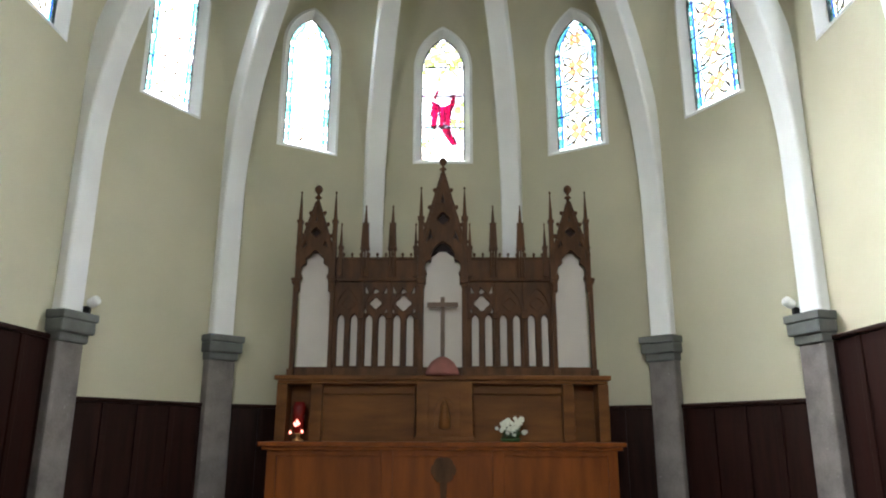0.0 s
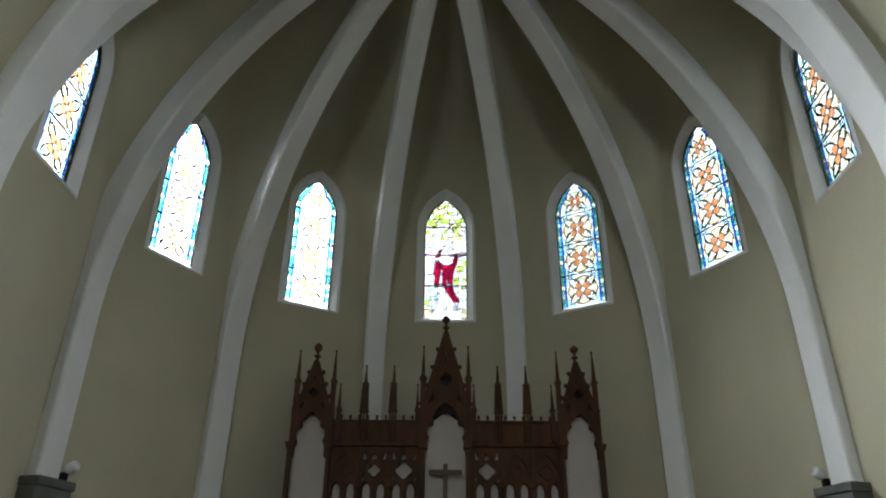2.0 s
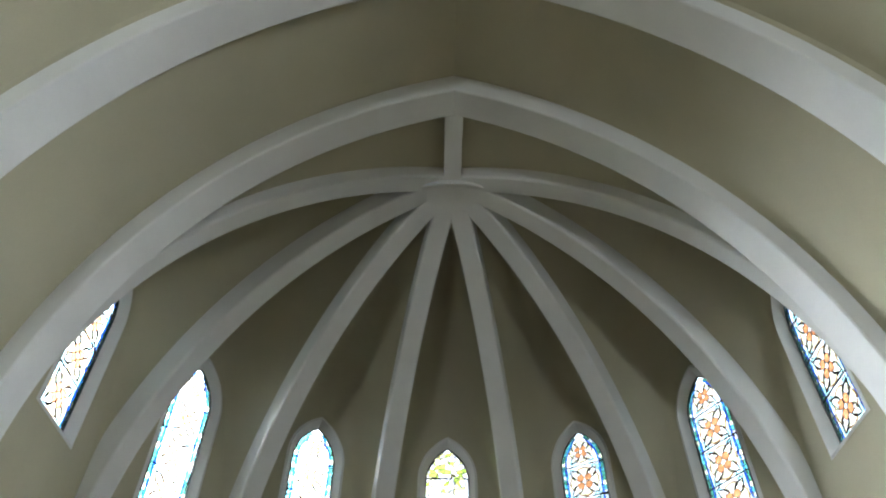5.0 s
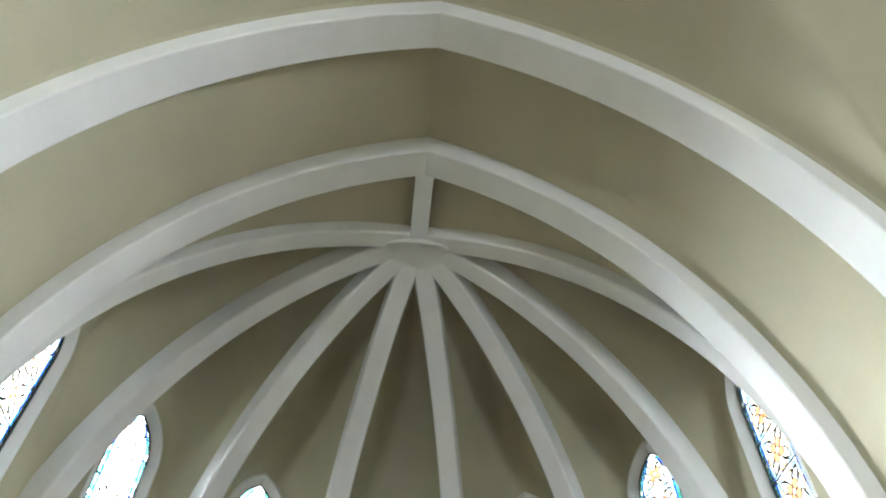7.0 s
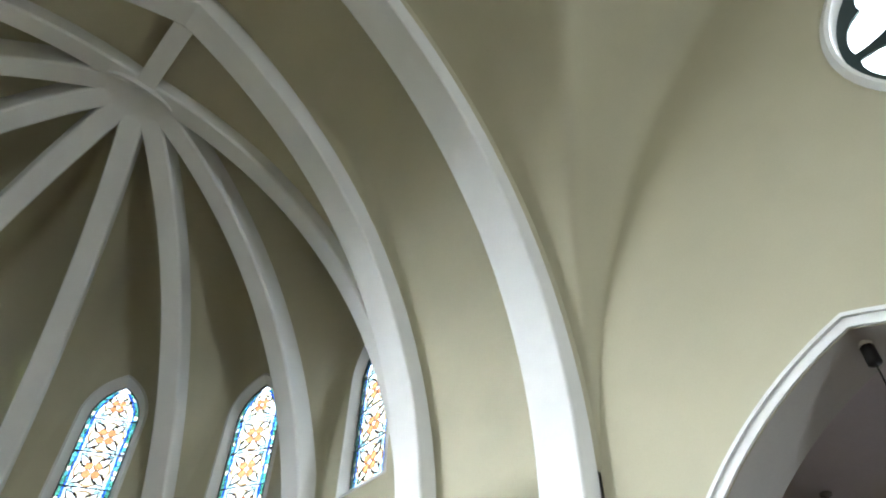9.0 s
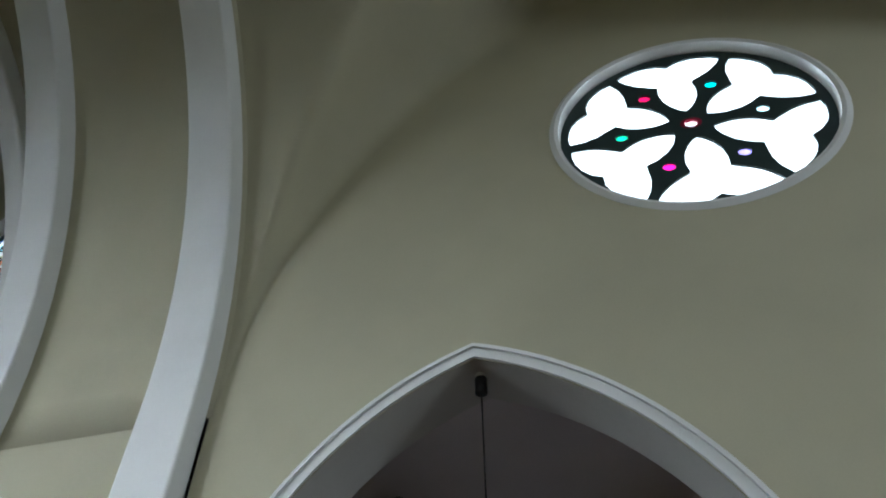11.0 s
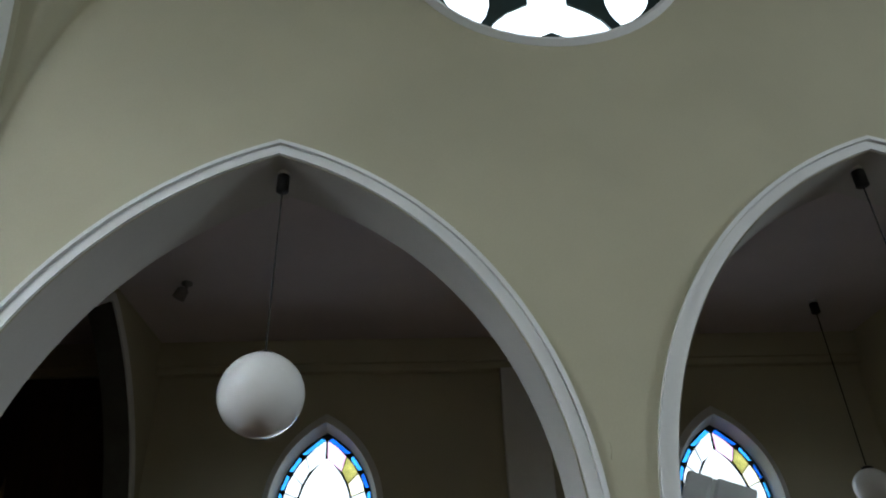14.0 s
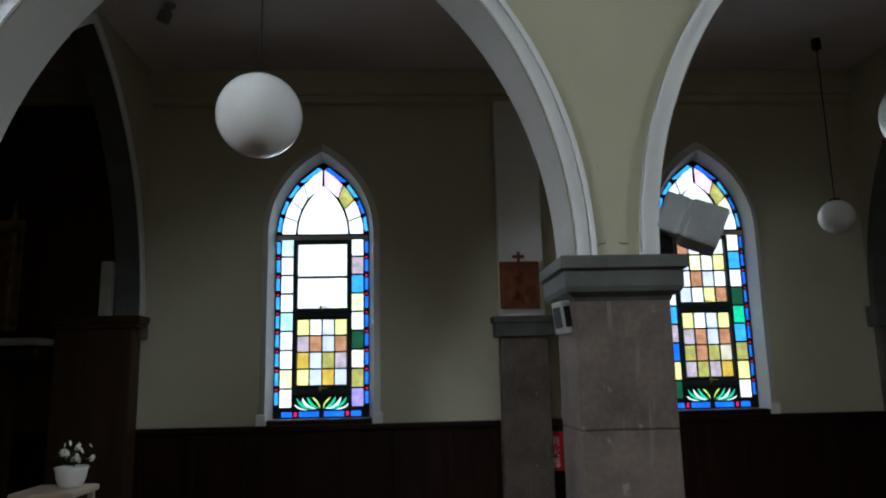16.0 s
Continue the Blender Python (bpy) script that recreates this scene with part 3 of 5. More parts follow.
# ---- daylight in the window openings, and the added west fill ----
def glow(name, strength, steps=()):
    """Bright hazy sky; steps (x, share) make it brighter towards the sun."""
    m = bpy.data.materials.new(name)
    m.use_nodes = True
    n, l = m.node_tree.nodes, m.node_tree.links
    n.remove(n["Principled BSDF"])
    em = n.new("ShaderNodeEmission")
    em.inputs[0].default_value = (0.90, 0.96, 1.0, 1)
    em.inputs[1].default_value = strength
    if steps:
        co, sep, mr, ramp, mul = n.new("ShaderNodeTexCoord"), n.new("ShaderNodeSeparateXYZ"), n.new("ShaderNodeMapRange"), n.new("ShaderNodeValToRGB"), n.new("ShaderNodeMath")
        l.new(co.outputs["Object"], sep.inputs[0])
        l.new(sep.outputs["X"], mr.inputs[0])
        x0, x1 = steps[0][0], steps[-1][0]
        top = max(v for x, v in steps)
        mr.inputs["From Min"].default_value, mr.inputs["From Max"].default_value = x0, x1
        els = ramp.color_ramp.elements
        while len(els) < len(steps):
            els.new(0.5)
        for e, (x, v) in zip(els, steps):
            e.position = (x - x0) / (x1 - x0)
        for e, (x, v) in zip(els, steps):
            e.color = (v / top, v / top, v / top, 1)
        l.new(mr.outputs[0], ramp.inputs[0])
        mul.operation = "MULTIPLY"
        mul.inputs[1].default_value = strength * top
        l.new(ramp.outputs[0], mul.inputs[0])
        l.new(mul.outputs[0], em.inputs[1])
    l.new(em.outputs[0], n["Material Output"].inputs[0])
    return m


for k in range(-3, 4):
    out, right, mid = bay_frame(k)
    at = mid + Vector((0, 0, 6.95))
    if k == -3:
        # the sunward, higher part of the sky
        eye = at + out * 1.25 + right * 0.95 + Vector((0, 0, 1.9))
        window_light("daylight_apse", eye, eye - out * 1.25 - right * 0.95 - Vector((0, 0, 0.75)), 2.0, 1.2, APSE_LIGHT[k], 85)
    else:
        window_light("daylight_apse", at + out * 1.25 + Vector((0, 0, 0.75)), at, 1.5, 2.6, APSE_LIGHT[k], 75)
window_light("daylight_rose", (NAVE + 1.5, ROSE_Y, ROSE_Z + 0.4), (NAVE, ROSE_Y, ROSE_Z), 2.6, 2.6, ROSE_LIGHT, 130)
window_light("daylight_left_rose", (-NAVE - 1.5, ROSE_Y, ROSE_Z + 1.5), (-NAVE, ROSE_Y, ROSE_Z), 2.6, 2.6, LEFT_LIGHT, 120)
for y in AW_Y:
    window_light("daylight_aisle", (AISLE + 1.3, y, 3.2), (AISLE, y, 2.3), 1.6, 2.8, AISLE_LIGHT)
# West fill: added lamp behind an unseen opening, brightening the nave walls.
window_light("fill_west", (-2.4, WEST - 1.4, 8.6), (4.0, -4.0, 6.0), 3.4, 3.6, WEST_FILL, 110)

arc = [(-8.2 * math.cos(math.pi * i / 30), YC + 8.2 * math.sin(math.pi * i / 30)) for i in range(31)]
arc = [(-8.2, YC - 5.5)] + arc + [(8.2, YC - 5.5)]
ob = finish("backdrop_sky", sheet(bmesh.new(), [[(x, y, z) for x, y in arc] for z in (6.6, 20)]), glow("sky_apse", SKY_APSE, ((-8.5, 0.42), (-7.9, 0.5), (-6.8, 1.7), (-4.0, 2.5), (-1.5, 0.9), (0.5, 0.5), (3.5, 0.37), (6.5, 0.58), (8.5, 0.36))))
structure(ob, "bright hazy sky outside the apse windows", "sky")
ob = finish("backdrop_sky_rose", sheet(bmesh.new(), [[(NAVE + 4, y, z) for y in (-12, 0.6)] for z in (6.4, 20)]), glow("sky_rose", SKY_ROSE))
structure(ob, "bright hazy sky outside the round window", "sky")
ob = finish("backdrop_sky_aisle", sheet(bmesh.new(), [[(AISLE + 2.6, y, z) for y in (-12, 6)] for z in (0.2, 6.2)]), glow("sky_aisle", SKY_AISLE))
structure(ob, "bright hazy daylight outside the aisle windows", "sky")

# ---- stained glass ----
TINT = {n: glass("glass_" + n, c) for n, c in dict(
    white=(0.93, 0.95, 0.95), cream=(0.90, 0.79, 0.56), orange=(0.60, 0.30, 0.15), umber=(0.04, 0.012, 0.008), tan=(0.40, 0.28, 0.16), cyan=(0.55, 0.84, 0.92), blue=(0.03, 0.16, 0.62), green=(0.10, 0.30, 0.24),
    teal=(0.16, 0.42, 0.45), red=(0.55, 0.01, 0.09), pink=(0.92, 0.55, 0.68), yellow=(0.80, 0.70, 0.30), leaf=(0.50, 0.62, 0.16), lilac=(0.55, 0.57, 0.62), mauve=(0.42, 0.35, 0.38),
    brown=(0.42, 0.22, 0.13), amber=(0.55, 0.38, 0.08), olive=(0.38, 0.35, 0.12), sky=(0.08, 0.36, 0.82), violet=(0.32, 0.26, 0.62), peach=(0.95, 0.70, 0.60),
    darkgreen=(0.02, 0.09, 0.05), emerald=(0.05, 0.50, 0.28), emerald_pale=(0.45, 0.85, 0.75), straw=(0.85, 0.82, 0.45), magenta=(0.90, 0.02, 0.30), turquoise=(0.02, 0.70, 0.72), bluewhite=(0.86, 0.95, 1.0), stone=(0.55, 0.50, 0.38)).items()}


def shrink(loop, g):
    cx, cy = sum(p[0] for p in loop) / len(loop), sum(p[1] for p in loop) / len(loop)
    o = []
    for x, y in loop:
        d = math.hypot(x - cx, y - cy)
        k = max(0.2, (d - g) / d) if d > 1e-6 else 1
        o.append((cx + (x - cx) * k, cy + (y - cy) * k))
    return o


def pane(loop, tint, parent, z=0.0, m=None):
    bm = bmesh.new()
    f = bm.faces.new([bm.verts.new((x, y, z)) for x, y in loop])
    r = bmesh.ops.extrude_face_region(bm, geom=[f])
    bmesh.ops.translate(bm, vec=(0, 0, 0.004), verts=[v for v in r["geom"] if isinstance(v, bmesh.types.BMVert)])
    if m:
        bm.transform(m)
    ob = part("pane", bm, TINT[tint], parent)
    ob.visible_shadow = False
    return ob


def rect(x0, x1, y0, y1):
    return [(x0, y0), (x1, y0), (x1, y1), (x0, y1)]


def oval(cx, cy, rx, ry, n=12, a0=0):
    return [(cx + rx * math.cos(a0 + 2 * math.pi * i / n), cy + ry * math.sin(a0 + 2 * math.pi * i / n)) for i in range(n)]


def half_width(h, zs, top):
    """Half width of a pointed window at height z."""
    rise = top - zs
    rc = (h * h + rise * rise) / (2 * h)
    return lambda z: h if z <= zs else max(0.0, math.sqrt(max(0, rc * rc - (z - zs) ** 2)) - (rc - h))


BASIS = pose(0, 0, 0, 90)   # plates stand upright: x right, y up


def came_bars(panes, w, y0=-0.006, y1=0.003):
    """Lead cames: a thin bar along every edge of the panes, once."""
    bm, done = bmesh.new(), set()
    for l, t in panes:
        for (x0, z0), (x1, z1) in zip(l, l[1:] + l[:1]):
            key = tuple(sorted(((round(x0, 3), round(z0, 3)), (round(x1, 3), round(z1, 3)))))
            d = math.hypot(x1 - x0, z1 - z0)
            if key in done or d < 0.004:
                continue
            done.add(key)
            nx, nz = -(z1 - z0) / d * w / 2, (x1 - x0) / d * w / 2
            c = [(x0 + nx, z0 + nz), (x0 - nx, z0 - nz), (x1 - nx, z1 - nz), (x1 + nx, z1 + nz)]
            v = [bm.verts.new((x, y, z)) for y in (y0, y1) for x, z in c]
            for f in ((0, 1, 2, 3), (7, 6, 5, 4), (0, 4, 5, 1), (1, 5, 6, 2), (2, 6, 7, 3), (3, 7, 4, 0)):
                bm.faces.new([v[i] for i in f])
    return bm


def leaded(name, outline, panes, lead, ground="white", soft=()):
    """A stained window as one thing: panes on a plain ground pane, and lead cames along their edges. Faces -y, base at z = 0."""
    win = empty(name)
    finish("lead_cames", came_bars([p for p in panes if p[1] not in soft], lead), LEAD, win, weld=0)
    part("rim", sweep(bmesh.new(), [Vector((x, 0, z)) for x, z in outline], (0, 1, 0), 0.03, 0.016, 0.003, 1), LEAD, win)
    for l, t in panes:
        pane(l, t, win, -0.002, BASIS)
    pane(shrink(outline, 0.004), ground, win, -0.03, BASIS).name = "ground_pane"
    return win


def arched_outline(h, zs, top, n=14):
    pts = pointed_line(0, h, zs, top - zs, n, 0.0)
    return pts


def clip_loop(loop, hw, margin):
    """Pull a pane inside a pointed outline; None where it falls outside."""
    o = []
    for x, z in loop:
        w = hw(z) - margin
        o.append((max(-w, min(w, x)), z) if w > 0 else None)
    if any(p is None for p in o):
        return None
    area = abs(sum(a[0] * b[1] - b[0] * a[1] for a, b in zip(o, o[1:] + o[:1]))) / 2
    return o if area > 0.00025 else None


def medallion_window():
    """Pale window with four orange rosettes and a blue and green border."""
    h, zs, top = WIN_W / 2, WIN_SPRING - WIN_SILL, WIN_TOP - WIN_SILL
    hw = half_width(h, zs, top)
    panes = []
    rng = random.Random(4)
    # border squares and inner blue strip
    for sg in (-1, 1):
        z, i = 0.015, 0
        while z < top - 0.12:
            z1 = z + 0.075
            for a, b, tints in ((0.012, 0.068, ("green", "teal", "teal", "lilac", "green")), (0.068, 0.098, ("blue", "blue", "sky"))):
                l = [(sg * (hw(z) - a), z), (sg * (hw(z) - b), z), (sg * (hw(z1) - b), z1), (sg * (hw(z1) - a), z1)]
                if hw(z1) > b + 0.02:
                    tint = "cream" if (i % 6 == 4 and a < 0.05) else tints[rng.randrange(len(tints))]
                    panes.append((l, tint))
            z, i = z1, i + 1
    inner = lambda z: hw(z) - 0.098
    curls = []
    for r in range(4):
        c, q = (0.27 + 0.54 * r, 1.0) if r < 3 else (1.86, 0.80)
        z0, z1 = 0.015 + 0.54 * r, (0.54 * (r + 1) - 0.012 if r < 3 else top - 0.1)

        def put(l, tint):
            l = clip_loop([(x, min(z1, max(z0, z))) for x, z in l], inner, 0.0)
            if l:
                panes.append((l, tint))

        def arm(sx, sz, pts, swap=False):
            return [(sx * q * (b if swap else a), c + sz * q * (a if swap else b)) for a, b in pts]
        for sx in (-1, 1):
            for sz in (-1, 1):
                # quarter of the orange middle, a rounded square with a paler eye
                lobe = []
                for i in range(12):
                    u, v = math.cos(2 * math.pi * i / 12), math.sin(2 * math.pi * i / 12)
                    lobe.append((0.063 + 0.059 * math.copysign(abs(u) ** 0.65, u), 0.063 + 0.059 * math.copysign(abs(v) ** 0.65, v)))
                put(arm(sx, sz, lobe), "orange")
                # diagonal three-tipped bud and its dark calyx
                put(arm(sx, sz, ((0.118, 0.118), (0.150, 0.092), (0.172, 0.112), (0.166, 0.140), (0.205, 0.205), (0.140, 0.166), (0.112, 0.172), (0.092, 0.150))), "cream")
                for swap in (False, True):
                    put(arm(sx, sz, ((0.218, 0.218), (0.172, 0.112), (0.124, 0.058), (0.126, 0.040), (0.165, 0.058), (0.204, 0.110)), swap), "umber")
                put(arm(sx, sz, ((0.215, 0.13), (0.262, 0.09), (0.262, 0.262), (0.09, 0.262), (0.13, 0.215), (0.215, 0.215))), "cyan")
        for ax in range(2):
            for sg in (-1, 1):
                fan, rim = [], []
                for i in range(7):
                    a = radians(-36 + 12 * i)
                    fan.append((0.205 * math.sin(a), 0.222 * math.cos(a)))
                    rim.append((0.228 * math.sin(a), 0.250 * math.cos(a)))
                body = [(-0.05, 0.128), *fan, (0.05, 0.128)]
                band = fan + rim[::-1]
                for loop, tint in ((body, "cream"), (band, "tan")):
                    put([(x * q, c + sg * z * q) if ax == 0 else (sg * z * q, c + x * q) for x, z in loop], tint)
        # scrolls at the ends of the bars
        if r < 3:
            for sx in (-1, 1):
                for dz in (-0.045, 0.045):
                    curls.append([(sx * (0.185 + 0.036 * math.cos(a)), z1 + dz + 0.036 * math.sin(a)) for a in (radians(40 * i) for i in range(9))])
                curls.append([(sx * 0.16, z1 - 0.02), (sx * 0.235, z1 - 0.012), (sx * 0.235, z1 + 0.02), (sx * 0.16, z1 + 0.012)])
    win = leaded("stained_window", arched_outline(h, zs, top), panes, 0.0055, "bluewhite", ("tan", "cyan", "cream"))
    part("scrolls", came_bars([(l, 0) for l in curls], 0.008, -0.012, -0.006), LEAD, win)
    for z in (0.54, 1.08, 1.62):
        w = hw(z)
        part("saddle_bar", boxed(-w, w, -0.022, -0.008, z - 0.009, z + 0.009), LEAD, win)
    return win


def figure_window():
    """Pictorial window: green foliage above, a red draped shape on white below."""
    h, zs, top = WIN_W / 2, WIN_SPRING - WIN_SILL, WIN_TOP - WIN_SILL
    hw = half_width(h, zs, top)
    rng = random.Random(11)
    drape = ([(-0.17, 1.03), (-0.06, 0.98), (-0.08, 0.79), (-0.125, 0.52), (-0.19, 0.57), (-0.18, 0.76), (-0.21, 0.80)], [(-0.115, 1.08), (-0.06, 1.24), (-0.12, 1.22), (-0.17, 1.08)],
             [(-0.06, 0.93), (0.02, 0.95), (0.03, 0.72), (0.0, 0.55), (-0.06, 0.59)], [(0.02, 0.95), (0.11, 0.98), (0.14, 0.86), (0.11, 0.59), (0.03, 0.62), (0.03, 0.72)],
             [(0.11, 0.98), (0.17, 1.18), (0.205, 1.10), (0.19, 0.98), (0.14, 0.86)], [(-0.06, 0.59), (0.0, 0.55), (0.11, 0.59), (0.15, 0.44), (0.245, 0.27), (0.13, 0.27), (0.026, 0.44)])
    cols, rows = 9, 30
    pt = {}
    for i in range(cols + 1):
        for j in range(rows + 1):
            jx = 0 if i in (0, cols) else rng.uniform(-0.034, 0.034)
            jz = 0 if j in (0, rows) else rng.uniform(-0.034, 0.034)
            pt[i, j] = (-h + 2 * h * i / cols + jx, top * j / rows + jz)
    panes = []
    for i in range(cols):
        for j in range(rows):
            l = clip_loop([pt[i, j], pt[i + 1, j], pt[i + 1, j + 1], pt[i, j + 1]], hw, 0.012)
            if not l:
                continue
            x, z = sum(p[0] for p in l) / 4, sum(p[1] for p in l) / 4
            r = rng.random()
            if z < 0.60 and abs(x) < 0.10 + (0.55 - z) * 0.3:
                continue
            if z > 1.62:
                tint = "straw" if r < 0.35 else "leaf" if r < 0.6 else "olive" if r < 0.72 else "white"
            elif z > 1.42:
                tint = "white" if r < 0.6 else "straw" if r < 0.8 else "leaf"
            elif 1.08 < z < 1.2 and abs(x) > 0.16:
                tint = "pink" if r < 0.6 else "magenta" if r < 0.8 else "mauve"
            elif z < 0.14:
                tint = "stone" if r < 0.5 else "olive" if r < 0.7 else "cream"
            elif z < 0.62 and x < -0.12:
                tint = "leaf" if r < 0.4 else "peach" if r < 0.65 else "cyan"
            elif z > 0.55 and x > 0.15 and z < 1.05:
                tint = "leaf" if r < 0.35 else "peach" if r < 0.6 else "bluewhite"
            else:
                tint = "white" if r < 0.75 else "lilac" if r < 0.85 else "bluewhite"
            panes.append((l, tint))
    # pale folds spreading to the foot
    for i in range(9):
        a0, a1 = -1 + 2 * i / 9, -1 + 2 * (i + 1) / 9
        zb = 0.07 + 0.025 * ((i * 5) % 3)
        panes.append(([(a0 * 0.10, 0.62), (a1 * 0.10, 0.62), (a1 * 0.20, 0.3), (a1 * 0.25, zb), (a0 * 0.25, zb), (a0 * 0.20, 0.3)], "lilac" if i % 3 == 1 else "white"))
    win = leaded("stained_window", arched_outline(h, zs, top), panes, 0.008)
    for z in (0.56, 1.13, 1.66):
        w = hw(z)
        part("saddle_bar", boxed(-w, w, -0.022, -0.008, z - 0.009, z + 0.009), LEAD, win)
    for l in drape:
        pane(l, "red", win, 0.004, BASIS)
    part("drape_cames", came_bars([(l, 0) for l in drape], 0.008, -0.016, -0.006), LEAD, win)
    # a dark staff
    part("lead_line", boxed(0.10, 0.112, -0.018, -0.009, 1.2, 1.66), LEAD, win)
    return win


first = medallion_window()
tagged(first, "pale leaded stained glass with orange rosettes and blue-green border", "stained glass", "apse windows")
middle = figure_window()
tagged(middle, "pictorial leaded stained glass with a red draped form", "stained glass", "apse windows")
for k in range(-3, 4):
    out, right, mid = bay_frame(k)
    at = mid + out * 0.105
    m = pose(at.x, at.y, WIN_SILL, 0, 0, -math.degrees(k * STEP))
    if k == 0:
        middle.matrix_basis = m
    elif k == -3:
        first.matrix_basis = m
    else:
        copy_thing(first, m)
    # white splayed surround
    fr = empty("window_surround", (mid.x, mid.y, 0), -math.degrees(k * STEP))
    structure(fr, "white painted splayed surround of a pointed window", "window frame")
    inner = pointed_line(0, WIN_W / 2 - 0.002, WIN_SPRING, WIN_TOP - WIN_SPRING, 16, WIN_SILL)
    outer = pointed_line(0, OUT_W / 2 + 0.012, WIN_SPRING, OUT_TOP + 0.015 - WIN_SPRING, 16, OUT_SILL - 0.012)
    rim = pointed_line(0, OUT_W / 2 - 0.03, WIN_SPRING, OUT_TOP - 0.035 - WIN_SPRING, 16, OUT_SILL + 0.014)
    bm = bmesh.new()
    slant(bm, rim, outer, -0.02, -0.004, lambda s, z, d: (s, d, z))
    slant(bm, inner, rim, 0.10, -0.02, lambda s, z, d: (s, d, z))
    slant(bm, inner, inner, 0.14, 0.10, lambda s, z, d: (s, d, z))
    back = pointed_line(0, OUT_W / 2 + 0.01, WIN_SPRING, OUT_TOP + 0.012 - WIN_SPRING, 16, OUT_SILL - 0.01)
    slant(bm, inner, back, 0.14, 0.141, lambda s, z, d: (s, d, z))
    part("splay", bm, WHITE, fr)

# round window of the nave
rose = empty("rose_window", (NAVE + 0.11, ROSE_Y, ROSE_Z), -90)
tagged(rose, "round window with white trefoil panes in dark iron tracery", "rose window")
half = [(0.16, 0), (0.20, 0.055), (0.27, 0.115), (0.37, 0.165), (0.49, 0.19), (0.61, 0.185), (0.65, 0.25), (0.72, 0.36), (0.81, 0.45), (0.92, 0.515), (0.98, 0.43), (1.02, 0.32), (1.035, 0.22), (1.02, 0.10), (0.97, 0.0)]
half = [(0.16 + (a - 0.16) * 1.065, b * 1.03) for a, b in half]
tre = half + [(a, -b) for a, b in reversed(half[1:-1])]
holes, gems = [], []
for i in range(6):
    a = radians(30 + 60 * i)
    holes.append([(u * math.cos(a) - w * math.sin(a), u * math.sin(a) + w * math.cos(a)) for u, w in tre])
    a = radians(60 * i)
    gems.append(oval(0.615 * math.cos(a), 0.615 * math.sin(a), 0.058, 0.058, 14))
plate("tracery", [oval(0, 0, 1.17, 1.17, 64)] + [shrink(h, 0.03) for h in holes] + gems + [oval(0, 0, 0.062, 0.062, 16)], 0.022, IRON, rose, BASIS, 0.004)
for h in holes:
    pane(shrink(h, 0.02), "bluewhite", rose, -0.002, BASIS)
for g, tint in zip(gems, ("cyan", "turquoise", "red", "emerald", "magenta", "violet")):
    pane(shrink(g, -0.004), tint, rose, -0.002, BASIS)
pane(oval(0, 0, 0.066, 0.066, 16), "white", rose, -0.002, BASIS)
plate("hub_ring", [oval(0, 0, 0.09, 0.075, 20), oval(0, 0, 0.06, 0.055, 20)], 0.03, material("red_lead_ring", (0.35, 0.01, 0.05), 0.5), rose, BASIS, 0.003)
ring = empty("rose_moulding", (NAVE, ROSE_Y, ROSE_Z), -90)
structure(ring, "white painted round moulding of the rose window", "window frame")
for nm, r0, r1, d0, d1 in (("outer_roll", 1.26, 1.21, -0.004, -0.035), ("bead", 1.21, 1.175, -0.035, -0.02), ("reveal", 1.175, 1.165, -0.02, 0.15)):
    bm = slant(bmesh.new(), oval(0, 0, r1, r1, 64), oval(0, 0, r0, r0, 64), d1, d0, lambda s, z, d: (s, d, z))
    part(nm, bm, WHITE, ring, smooth=True)


